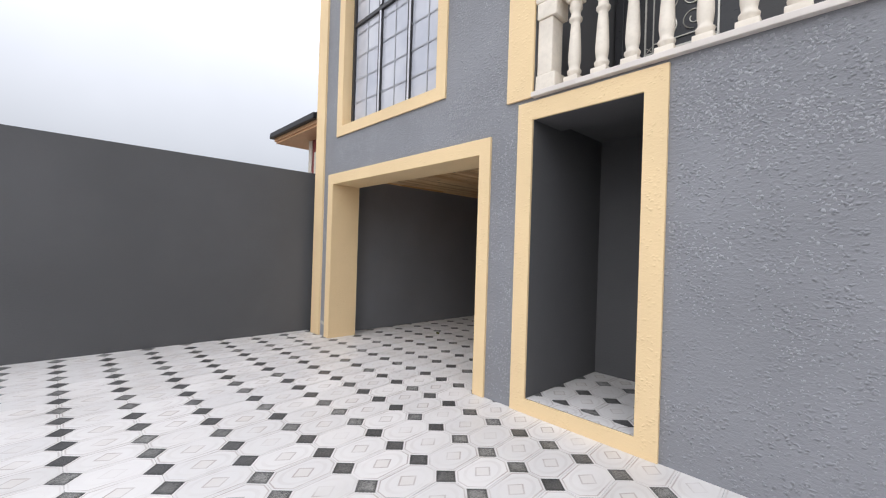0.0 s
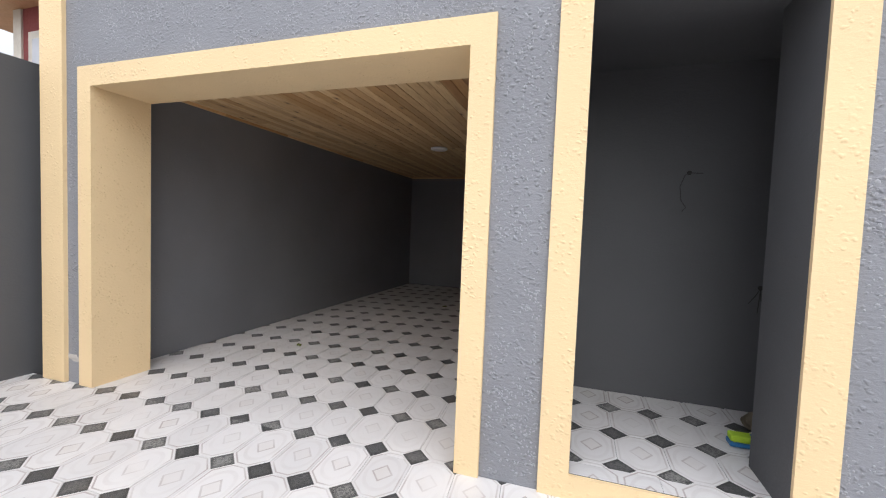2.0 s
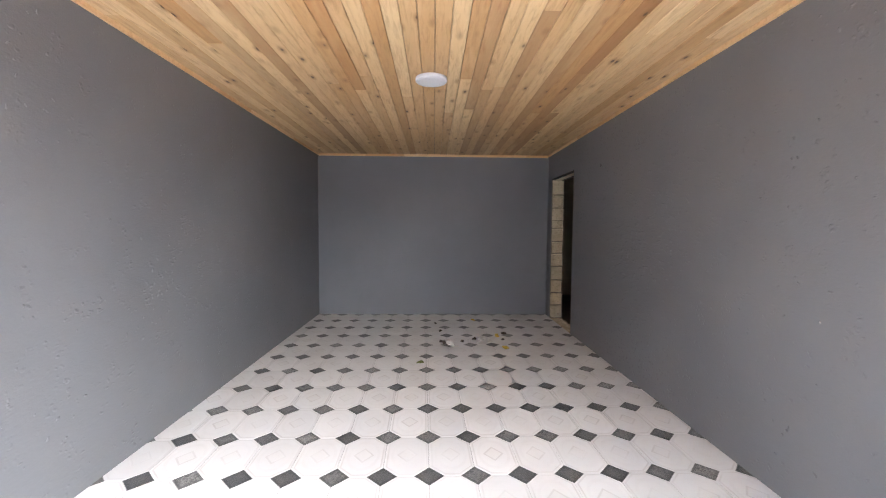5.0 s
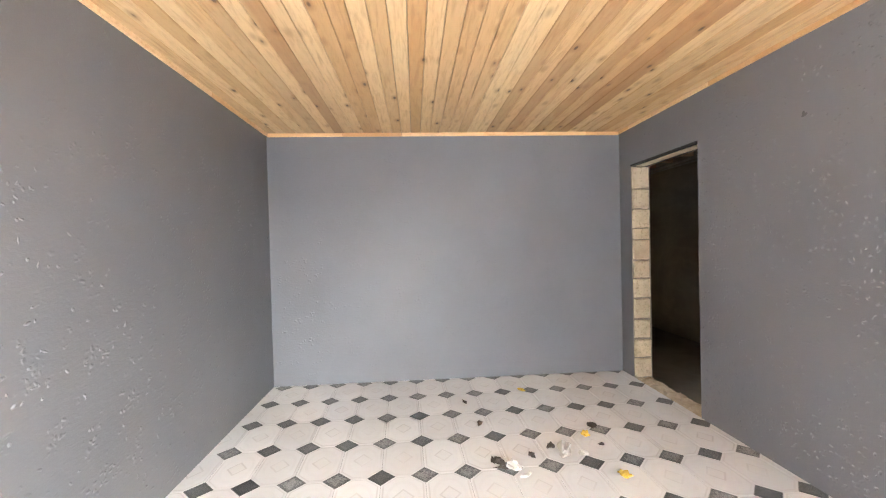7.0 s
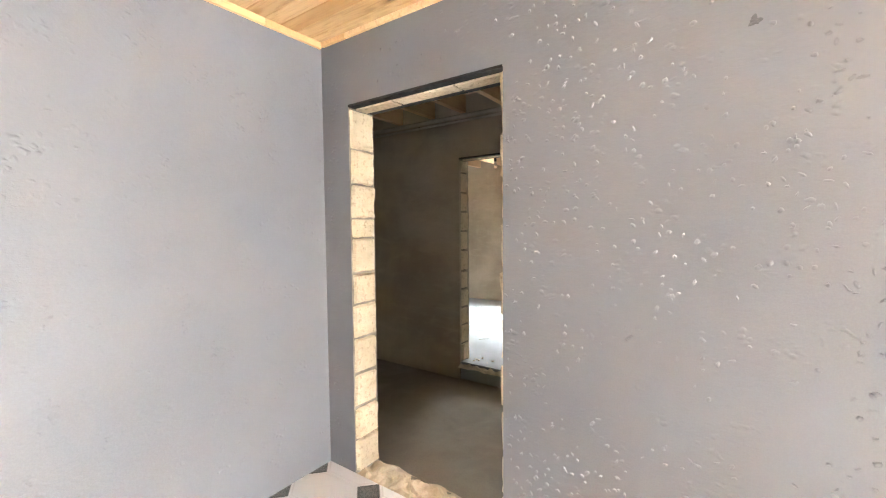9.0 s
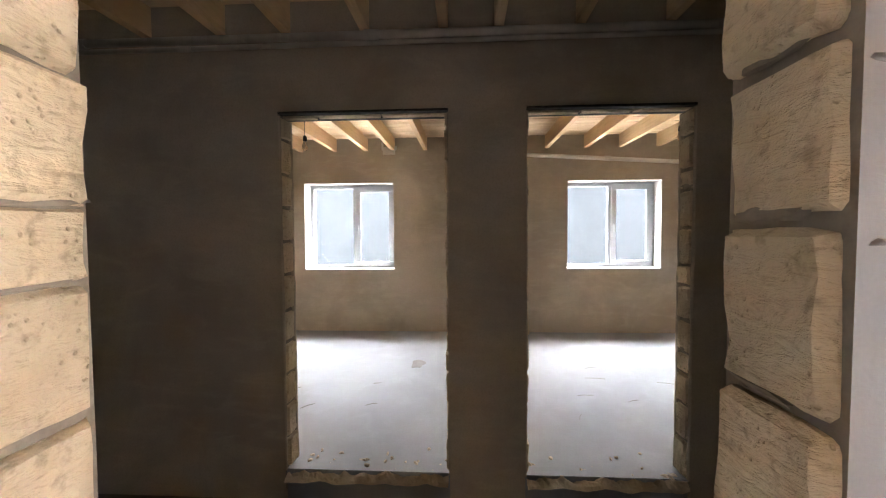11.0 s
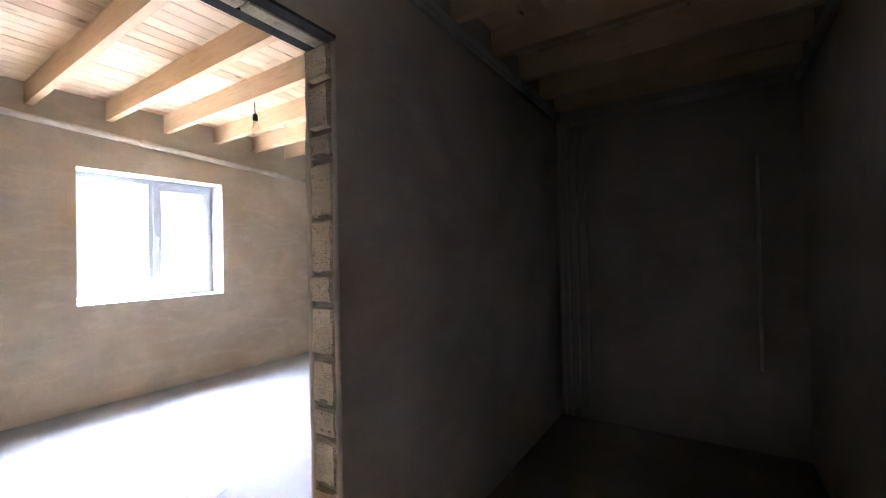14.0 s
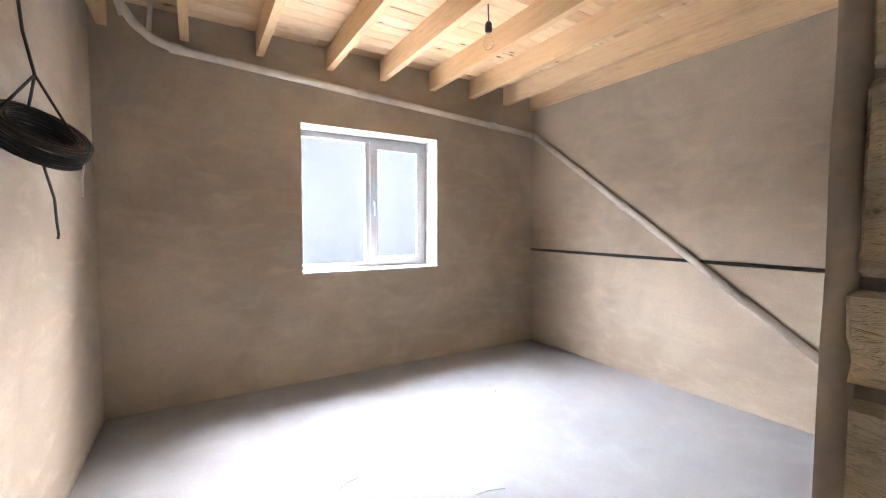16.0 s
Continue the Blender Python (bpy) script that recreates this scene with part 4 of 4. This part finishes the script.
# ---- pipes ----
def pipe(name, points, r, label, joints=(), mat=None, group="", clips=()):
    mat = mat or PVC_PIPE
    o = Vector(points[0])
    t = thing(name, o, label, "pipe", group)
    part("pipe_run", tube([Vector(p) - o for p in points], r, 14), mat, t, smooth=True)
    for a, b in zip(points, points[1:]):
        a, b = Vector(a), Vector(b)
        for s in joints:
            c, d = a.lerp(b, s) - o, (b - a).normalized()
            part("coupling", tube([c - d * 0.04, c + d * 0.04], r * 1.22, 14), mat, t)
    for s, off in clips:
        c = Vector(points[0]).lerp(Vector(points[-1]), s) - o
        part("clip", boxes((c.x - 0.012, c.x + 0.012, c.y - 0.012, c.y + 0.012, c.z - r * 1.1, c.z + r * 1.1)), mat, t)
    return t


pipe("waste_pipe", [(5.10, 5.67, 2.68), (5.10, 5.60, 2.57), (5.10, 5.50, 2.49), (5.10, 5.38, 2.455), (5.10, 2.21, 2.262)], 0.027, "grey plastic pipe sloping along the plastered wall")
pipe("waste_pipe", [(5.10, 2.195, 2.262), (2.60, 2.195, 0.443)], 0.027, "grey plastic pipe running diagonally down the wall", (0.43,))
pipe("conduit", [(5.06, 5.70, 2.74), (5.10, 5.66, 2.60)], 0.012, "thin white conduit coming down from the deck", group="conduits at the corner")
pipe("conduit", [(5.04, 5.50, 2.74), (5.09, 5.52, 2.54)], 0.014, "thin white conduit coming down from the deck", group="conduits at the corner")
for y, z in ((5.38, 2.455), (4.09, 2.377), (2.75, 2.295)):
    bm = tube([(5.10, y - 0.035, z), (5.10, y + 0.035, z + 0.004)], 0.033, 14)
    ob = part("pipe_collar", bm, PVC_PIPE)
    tagged(ob, "grey plastic collar on the wall pipe", "pipe collar", "collars on the wall pipe")
pipe("black_water_pipe", [(5.13, 2.183, 1.052), (4.2, 2.183, 1.049), (2.06, 2.183, 1.040)], 0.013, "thin black pipe fixed level along the wall", mat=BLACK_CABLE)
pipe("hall_pipe", [(1.815, 2.20, 2.50), (1.815, 5.0, 2.495), (1.815, 9.38, 2.50)], 0.022, "grey plastic pipe along the top of the wall", (0.33, 0.71), mat=PIPE_DULL, group="pipes along the hall wall")
pipe("hall_pipe", [(1.812, 2.20, 2.452), (1.812, 5.6, 2.455), (1.812, 9.38, 2.448)], 0.014, "thin grey conduit along the top of the wall", (0.5,), mat=PIPE_DULL, group="pipes along the hall wall")
pipe("hall_pipe", [(1.70, 2.195, 2.40), (0.95, 2.195, 2.43), (0.20, 2.195, 2.44)], 0.028, "grey plastic pipe along the top of the end wall", (0.5,), mat=PIPE_DULL, group="pipes along the hall wall")
pipe("hall_pipe", [(0.217, 2.25, 2.42), (0.217, 5.2, 2.47), (0.217, 9.3, 2.48)], 0.026, "grey plastic pipe along the top of the wall", (0.4,), mat=PIPE_DULL, group="pipes along the hall wall")
for x, z0 in ((1.800, 0.0), (1.745, 0.02), (1.672, 0.03), (1.595, 0.03)):
    pipe("riser_pipe", [(x, 2.185, HALL_Z), (x, 2.185, 2.36)], 0.013, "grey plastic pipe running up the end wall", (0.5,) if x > 1.79 else (), mat=PIPE_DULL, group="risers on the end wall")
pipe("riser_pipe", [(0.44, 2.185, 0.45), (0.44, 2.185, 1.95)], 0.012, "grey plastic pipe running up the end wall", mat=PIPE_DULL, group="risers on the end wall")
bracket = thing("pipe_bracket", (5.125, 6.98, 2.55), "white bent conduit loop between the joists", "conduit")
part("loop", tube([(0, 0.09, 0.10), (0, 0.09, 0.0), (0, 0.075, -0.02), (0, -0.075, -0.02), (0, -0.09, 0.0), (0, -0.09, 0.04)], 0.014, 10), PVC_PIPE, bracket)

# ---- coil of cable ----
coil = thing("cable_coil", (3.612, 5.712, 1.575), "coil of black cable hung from a cord beside the wall", "cable")
away = Vector((0.97, 0.22, 0.12)).normalized()
side_ = away.cross(Vector((0, 0, 1))).normalized()
rise_ = side_.cross(away)
long_ = math.cos(0.45) * side_ - math.sin(0.45) * rise_
short_ = (0.88 * away + 0.46 * (math.sin(0.45) * side_ + math.cos(0.45) * rise_)).normalized()
tilt = Matrix((long_, short_, long_.cross(short_))).transposed().to_4x4()
loop, turns, steps = [], 40, 32
for i in range(turns * steps):
    a, k = 2 * math.pi * i / steps, i / steps
    r = 0.110 + 0.020 * math.sin(k * 2.399) + 0.006 * noise.noise(Vector((k * 0.9, 2.0, 0.0)))
    dz = 0.034 * math.sin(k * 1.13 + 0.6) + 0.008 * noise.noise(Vector((k * 1.7, 7.0, 0.0)))
    loop.append(tilt @ Vector((r * math.cos(a), r * 0.86 * math.sin(a), dz)))
bm = tube(loop, 0.0048, 6)
part("winding", bm, BLACK_CABLE, coil, smooth=True)


def on_ring(a, k=1.0):
    return tilt @ Vector((0.124 * k * math.cos(a), 0.107 * k * math.sin(a), 0))


top = Vector((-0.017, -0.002, 0.185))
bm = tube([Vector((-0.32, 0.01, 0.97)), Vector((-0.20, 0.01, 0.70)), Vector((-0.09, 0.01, 0.40)), Vector((-0.06, 0.01, 0.30)), top], 0.0045, 7)
for a in (0.15, 2.0, 3.6):
    tube([top, top.lerp(on_ring(a), 0.5) + Vector((0, 0, -0.004)), on_ring(a)], 0.0042, 7, bm=bm)
part("hanger_cord", bm, BLACK_CABLE, coil)
bm = tube([on_ring(3.6), Vector((-0.01, -0.01, -0.09)), Vector((0.09, -0.01, -0.19)), Vector((0.15, 0.0, -0.27)), Vector((0.165, 0.0, -0.31)), Vector((0.155, 0.0, -0.325))], 0.0045, 7)
part("loose_end", bm, BLACK_CABLE, coil)
part("white_wire", tube([on_ring(6.1), on_ring(6.1) + Vector((0.005, 0.01, -0.06)), on_ring(6.1) + Vector((0.0, 0.01, -0.12))], 0.004, 6), OFFWHITE, coil, "short white wire end")


# ---- niche ----
def wires(x, z, ends, label):
    w = thing("wall_wires", (x, 1.2335, z), label, "wires")
    part("wall_box", lathe([(0.016, -0.004), (0.016, 0.004)], 18), DARK_STEEL, w, m=Matrix.Rotation(math.pi / 2, 4, 'X'))
    for e in ends:
        part("wire", tube([(0, -0.004, 0)] + [(p[0], -0.02 - 0.01 * k, p[1]) for k, p in enumerate(e)], 0.0026, 6), DARK_STEEL, w)
    return w


wires(1.383, 1.0, [[(-0.03, -0.05), (-0.075, -0.11)], [(-0.01, -0.08), (-0.02, -0.17)], [(0.0, -0.08), (0.03, -0.15), (0.045, -0.22)]], "loose dark wires from a wall box")
wires(0.905, 1.79, [[(-0.03, -0.02), (-0.06, -0.10), (-0.05, -0.20), (-0.02, -0.25), (-0.045, -0.28)], [(0.04, -0.005), (0.08, -0.008)]], "single bent dark wire from a wall box")
ob = part("wall_tap", tube([(0, 0, 0), (0, -0.07, 0), (0.01, -0.10, -0.02), (0.01, -0.105, -0.06)], 0.018, 12), DARK_STEEL)
ob.location = (1.575, 1.235, 1.02)
tagged(ob, "dark metal tap spout on the grey wall", "tap")
brush = thing("floor_brush", (1.16, 0.66, 0.13), "lime green and blue scrubbing brush on the tiles", "brush")
part("sponge_head", boxes((-0.085, 0.055, -0.04, 0.04, 0.026, 0.066), bevel=0.014), LIME, brush)
part("base", boxes((-0.088, 0.058, -0.043, 0.043, 0.0, 0.025), bevel=0.008), BLUE, brush, "blue plastic base")
part("socket", tube([(0.03, 0, 0.05), (0.075, 0.015, 0.075), (0.11, 0.03, 0.10)], 0.022, 12), BLUE, brush)
part("handle", tube([(0.11, 0.03, 0.10), (0.30, 0.12, 0.36), (0.62, 0.30, 0.86)], 0.012, 10), TEAL, brush, "teal plastic handle")
rag = part("rag", lump((0.34, 0.22, 0.10), 4.4, 0.4, 4), SACK)
rag.location = (1.42, 0.93, 0.129)
tagged(rag, "crumpled brown rag on the niche tiles", "rag")


# ---- litter in the garage ----
def bit(name, x, y, size, mat, label, cat, seed, z=0.001):
    bm = lump(size, seed, 0.5, 3)
    for v in bm.verts:
        v.co.x += size[0] * 0.22 * noise.noise(v.co * (0.9 / size[0]) * 4 + Vector((seed, 0, 3)))
        v.co.z *= 1 + 0.9 * noise.noise(Vector((v.co.x * 60, v.co.y * 60, seed)))
    ob = part(name, bm, mat)
    ob.location = (x, y, z)
    ob.rotation_euler = (0, 0, seed)
    return tagged(ob, label, cat, "litter on the garage tiles")


bit("plaster_crumb", -1.205, 5.196, (0.17, 0.08, 0.05), CRUMB, "crumpled white paper on pale tiles", "litter", 1.1)
bit("plaster_crumb", -1.10, 5.16, (0.06, 0.04, 0.025), CRUMB, "white plaster crumb on pale tiles", "litter", 2.2)
bit("plaster_crumb", -1.58, 5.05, (0.08, 0.045, 0.035), CRUMB, "white plaster crumb on pale tiles", "litter", 2.9)
bit("plaster_crumb", -1.52, 4.97, (0.09, 0.02, 0.012), CRUMB, "thin white sliver of plaster on pale tiles", "litter", 0.7)
bit("wood_chip", -1.66, 5.11, (0.09, 0.06, 0.03), BROWN_BIT, "dark brown chip on dark tile", "litter", 5.1)
bit("wood_chip", -1.28, 5.27, (0.05, 0.04, 0.03), BROWN_BIT, "dark brown chip on pale tiles", "litter", 6.6)
bit("dry_leaf", -0.96, 4.893, (0.07, 0.06, 0.03), LEAF, "curled yellow leaf on pale tiles", "leaf", 3.3)
bit("dry_leaf", -0.98, 5.406, (0.05, 0.05, 0.03), LEAF, "curled yellow leaf on pale tiles", "leaf", 4.1)
bit("dry_leaf", -1.19, 6.31, (0.06, 0.04, 0.02), LEAF, "curled yellow leaf on pale tiles", "leaf", 5.6)
bit("wood_chip", -0.927, 5.269, (0.035, 0.025, 0.015), BROWN_BIT, "dark brown chip on pale tiles", "litter", 6.2)
bit("wood_chip", -1.429, 5.184, (0.05, 0.035, 0.02), BROWN_BIT, "dark brown chip on pale tiles", "litter", 7.9)
bit("wood_chip", -0.878, 5.536, (0.07, 0.05, 0.02), BROWN_BIT, "dark brown chip on dark tile", "litter", 8.3)
bit("wood_chip", -1.63, 5.06, (0.10, 0.03, 0.015), BROWN_BIT, "dark brown sliver on dark tile", "litter", 9.3)
bit("wood_chip", -1.749, 6.11, (0.06, 0.03, 0.012), BROWN_BIT, "dark brown chip on pale tiles", "litter", 1.9)
bit("wood_chip", -1.682, 5.68, (0.03, 0.06, 0.012), BROWN_BIT, "dark brown chip on pale tiles", "litter", 2.7)
bit("dry_leaf", -1.90, 4.42, (0.06, 0.05, 0.02), GREEN_BIT, "dull green leaf on pale tiles", "leaf", 3.8)
bit("dry_leaf", -2.62, 1.55, (0.045, 0.04, 0.02), GREEN_BIT, "dull green leaf on pale tiles", "leaf", 4.9)
box = part("junction_box", boxes((5.085, 5.139, 6.90, 7.06, 2.475, 2.57), bevel=0.006), OFFWHITE)
tagged(box, "small off-white junction box under a joist", "junction box")

chip = part("wall_chip", lump((0.045, 0.03, 0.03), 5.5, 0.5, 3), GREY_YARD)
chip.matrix_world = Matrix.Translation((-0.001, 4.73, 2.02)) @ Matrix.Diagonal((0.1, 1, 1, 1))
tagged(chip, "small dark chip in the grey painted wall", "chip", kind="structure")

scuff = part("plaster_scuff", lump((0.10, 0.05, 0.055), 2.2, 0.55, 3), CRUMB)
scuff.matrix_world = Matrix.Translation((-3.54, -0.001, 0.17)) @ Matrix.Diagonal((1.3, 0.12, 1, 1))
tagged(scuff, "white scuff of bare plaster on the grey render", "scuff", kind="structure")

# straw and wire ends on the room floors
for k, (x, y, l, a) in enumerate(((3.05, 7.45, 0.16, 0.3), (3.2, 6.75, 0.12, 0.1), (2.75, 6.7, 0.16, 0.15), (2.7, 7.2, 0.2, 0.6), (3.0, 4.95, 0.22, -0.2), (3.4, 4.75, 0.3, -0.35),
                                    (2.9, 4.6, 0.18, 0.2), (3.3, 4.15, 0.25, -0.5), (3.7, 4.7, 0.2, 0.1), (2.6, 5.1, 0.15, 0.9), (4.2, 3.4, 0.1, 0.7))):
    d = Vector((math.cos(a - 1.3), math.sin(a - 1.3), 0)) * l / 2
    ob = part("straw", tube([-d * 0.6, Vector((0.006, 0.004, 0.002)), d * 0.6], 0.0014, 5), SACK)
    ob.location = (x, y, ROOM_Z + 0.003)
    tagged(ob, "thin brown straw lying on the screed", "straw", "straws on the room floors")
DUST = concrete("loose_grey_dust", (0.26, 0.245, 0.225), (0.22, 0.205, 0.185), 9.0, 0.004)
heap = part("dust_heap", lump((0.24, 0.13, 0.007), 3.3, 0.3, 4), DUST, smooth=True)
heap.location = (3.75, 6.45, ROOM_Z)
tagged(heap, "low heap of grey-brown dust on the screed", "dust")


# ---- thrown clumps on the render ----
def clumps(name, place, cells, material, label, seed, flip=False, rise=1.0, patchy=1.5):
    """Flattened dabs of render thrown at a wall; place turns (along, up, out) into the world, cells give (a0, a1, z0, z1, tries, scale)."""
    r = random.Random(seed)
    verts, faces = [], []
    for a0, a1, z0, z1, tries, scale in cells:
        for _ in range(tries):
            a, z = r.uniform(a0, a1), r.uniform(z0, z1)
            thick = noise.noise(Vector((a * 1.3, z * 1.3, seed))) * 0.55 + noise.noise(Vector((a * 4.5, z * 4.5, seed + 9))) * 0.45
            if thick * patchy + 0.36 < r.random() * 0.9:
                continue
            w, h, lift = scale * r.uniform(0.004, 0.016), scale * r.uniform(0.004, 0.011), rise * scale * r.uniform(0.002, 0.0055)
            turn, n = r.uniform(-1.6, 1.6), 7
            base = len(verts)
            for k, out, lean in ((1.0, -0.001, 0.0), (0.66, lift * 0.8, 0.06), (0.3, lift, 0.2)):
                for i in range(n):
                    q = 2 * math.pi * i / n
                    j = k * r.uniform(0.6, 1.3)
                    u, v = w * j * math.cos(q), h * j * math.sin(q) + lean * h
                    verts.append(place(a + u * math.cos(turn) - v * math.sin(turn), z + u * math.sin(turn) + v * math.cos(turn), out))
            for ring in (0, n):
                for i in range(n):
                    faces.append((base + ring + i, base + ring + (i + 1) % n, base + ring + n + (i + 1) % n, base + ring + n + i))
            faces.append(tuple(base + 2 * n + i for i in range(n)))
    me = bpy.data.meshes.new(name)
    me.from_pydata(verts, [], [f[::-1] for f in faces] if flip else faces)
    me.materials.append(material)
    for f in me.polygons:
        f.use_smooth = True
    ob = new(name, me)
    return tagged(ob, label, "wall texture", kind="stuff")


clumps("render_clumps", lambda a, z, o: (a, -o, z), [(1.27, 4.6, 1.3, 2.66, 15000, 1.0), (1.27, 4.6, 0.02, 1.3, 8000, 0.7), (-0.255, 0.025, 0.02, 2.66, 1900, 0.8),
                                                     (-3.59, -0.28, 2.45, 2.67, 3600, 0.65), (-3.59, -3.26, 2.7, 5.4, 500, 1.0), (-0.90, -0.10, 2.70, 4.9, 12000, 0.75),
                                                     (-3.6, -3.46, 0.02, 2.4, 200, 0.9), (-3.24, -0.92, 2.68, 2.95, 3800, 0.65)],
       DAB, "thrown dabs of grey painted render on the facade", 4.2)
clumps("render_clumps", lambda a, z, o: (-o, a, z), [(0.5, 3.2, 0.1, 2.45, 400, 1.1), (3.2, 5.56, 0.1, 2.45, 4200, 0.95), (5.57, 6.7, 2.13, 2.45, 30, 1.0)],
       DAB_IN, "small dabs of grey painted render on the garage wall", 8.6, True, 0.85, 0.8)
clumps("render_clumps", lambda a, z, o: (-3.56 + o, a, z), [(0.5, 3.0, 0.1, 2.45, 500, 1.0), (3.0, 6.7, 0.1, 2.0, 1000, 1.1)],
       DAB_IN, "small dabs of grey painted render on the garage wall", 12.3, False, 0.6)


# ---- floor tiles ----
def clip_poly(poly, x0, x1, y0, y1):
    for axis, lim, keep in ((0, x0, 1), (0, x1, -1), (1, y0, 1), (1, y1, -1)):
        out = []
        for a, b in zip(poly, poly[1:] + poly[:1]):
            ia, ib = keep * (a[axis] - lim) >= 0, keep * (b[axis] - lim) >= 0
            if ia:
                out.append(a)
            if ia != ib:
                s = (lim - a[axis]) / (b[axis] - a[axis])
                out.append((a[0] + s * (b[0] - a[0]), a[1] + s * (b[1] - a[1])))
        poly = out
        if len(poly) < 3:
            return []
    return poly


def area(poly):
    return abs(sum(a[0] * b[1] - b[0] * a[1] for a, b in zip(poly, poly[1:] + poly[:1]))) / 2


def slab(poly, top, thick, bevel, bm=None):
    """A tile: a prism with a narrow chamfer round its face."""
    bm = bm or bmesh.new()
    n = len(poly)
    cx, cy = sum(p[0] for p in poly) / n, sum(p[1] for p in poly) / n
    far = max(math.hypot(p[0] - cx, p[1] - cy) for p in poly)
    k = 1 - bevel * 1.3 / far
    low = [bm.verts.new((x, y, top - thick)) for x, y in poly]
    rim = [bm.verts.new((x, y, top - bevel * 0.6)) for x, y in poly]
    face = [bm.verts.new((cx + (x - cx) * k, cy + (y - cy) * k, top)) for x, y in poly]
    for a, b in ((low, rim), (rim, face)):
        for i in range(n):
            bm.faces.new((a[i], a[(i + 1) % n], b[(i + 1) % n], b[i]))
    bm.faces.new(face)
    return bm


def tile_shapes(p, q, gap=0.0013):
    hx, hy, c = p / 2 - gap, q / 2 - gap, TILE_CUT
    octagon = [(hx, -hy + c), (hx, hy - c), (hx - c, hy), (-hx + c, hy), (-hx, hy - c), (-hx, -hy + c), (-hx + c, -hy), (hx - c, -hy)]
    d = c - gap * 1.6
    return octagon, [(d, 0), (0, d), (-d, 0), (0, -d)]


def on_lattice(lattice, u, v):
    at, row, col = lattice
    return at[0] + u * row[0] + v * col[0], at[1] + u * row[1] + v * col[1]


def on_floor(u, v):
    """Yard and garage share one run of tiles: yard rows up to -1, garage rows from 2 on, straight lines between."""
    if v <= -1 or v >= 2:
        return on_lattice(YARD_LATTICE if v <= -1 else GARAGE_LATTICE, u, v)
    (x0, y0), (x1, y1), k = on_lattice(YARD_LATTICE, u, -1), on_lattice(GARAGE_LATTICE, u, 2), (v + 1) / 3
    return x0 + (x1 - x0) * k, y0 + (y1 - y0) * k


def lay_tiles(floor, region, lattice, place, top, pale, sill, dark, near=None):
    """Tiles clipped to the region; those within near are pieces of their own, the rest one mesh a colour."""
    p, q = math.hypot(*lattice[1]), math.hypot(*lattice[2])
    shapes = [[(a / p, b / q) for a, b in shape] for shape in tile_shapes(p, q)]
    x0, x1, y0, y1 = region
    shared, rest = {}, {}
    reach = int(max(x1 - x0, y1 - y0) / min(p, q)) + 30
    for c in range(-reach, reach):
        for r in range(-reach, reach):
            for nm, shape, off in (("octagonal_tile", shapes[0], 0.5), ("square_inset", shapes[1], 0.0)):
                x, y = place(c + off, r + off)
                if not (x0 - 0.3 < x < x1 + 0.3 and y0 - 0.3 < y < y1 + 0.3):
                    continue
                turned = [place(c + off + a, r + off + b) for a, b in shape]
                cut = clip_poly(turned, x0, x1, y0, y1)
                if len(cut) < 3 or area(cut) < 0.0006:
                    continue
                bent = sill is not None and -1.6 < r + off < 2.6
                mat = dark if off == 0.0 else sill if bent and r + off < 2 else pale
                whole = not bent and abs(area(cut) - area(turned)) < 1e-7
                dz = rng.uniform(-0.0007, 0.0007)
                if near and not (near[0] < x < near[1] and near[2] < y < near[3]):
                    slab(cut, top + dz, 0.008, 0.0016, rest.setdefault(nm, bmesh.new()))
                    continue
                local = [(a - x, b - y) for a, b in cut]
                if whole:
                    if nm not in shared:
                        shared[nm] = mesh_of(slab(local, 0, 0.008, 0.0016), nm, mat)
                    ob = new(nm, shared[nm])
                else:
                    ob = new(nm, mesh_of(slab(local, 0, 0.008, 0.0016), nm, mat))
                ob.location = (x, y, top + dz)
                ob.parent = floor
    for nm, bm in rest.items():
        ob = part(nm, bm, pale if nm == "octagonal_tile" else dark, floor)
        ob["kind"] = "stuff"


floor_garage = block("floor_garage", (-3.56, 0.0, 0.0, 6.742, -0.2, -0.0035), GROUT)
floor_yard = block("floor_courtyard", (-4.05, 6.5, -8.2, 0.0, -0.42, -0.0035), GROUT)
floor_niche = block("floor_niche", (N0, 1.95, 0.005, 1.236, -0.1, NB - 0.004), GROUT)
lay_tiles(floor_garage, (-3.56, 0.0, 0.0, 6.742), GARAGE_LATTICE, on_floor, 0.0, TILE_GARAGE, TILE_SILL, TILE_DARK_DUSTY)
lay_tiles(floor_yard, (-4.05, 6.5, -8.2, -0.001), YARD_LATTICE, on_floor, 0.0, TILE_YARD, TILE_YARD, TILE_DARK, (-4.3, 1.75, -3.9, 0.3))
lay_tiles(floor_niche, (N0, 1.95, 0.12, 1.236), NICHE_LATTICE, lambda u, v: on_lattice(NICHE_LATTICE, u, v), NB + 0.004, TILE_NICHE, None, TILE_DARK)
for a, b in ((N0 + 0.002, 0.62), (0.622, 1.098)):
    part("edge_tile", boxes((a, b, 0.006, 0.118, NB - 0.004, NB + 0.004), bevel=0.0015), TILE_NICHE, floor_niche)
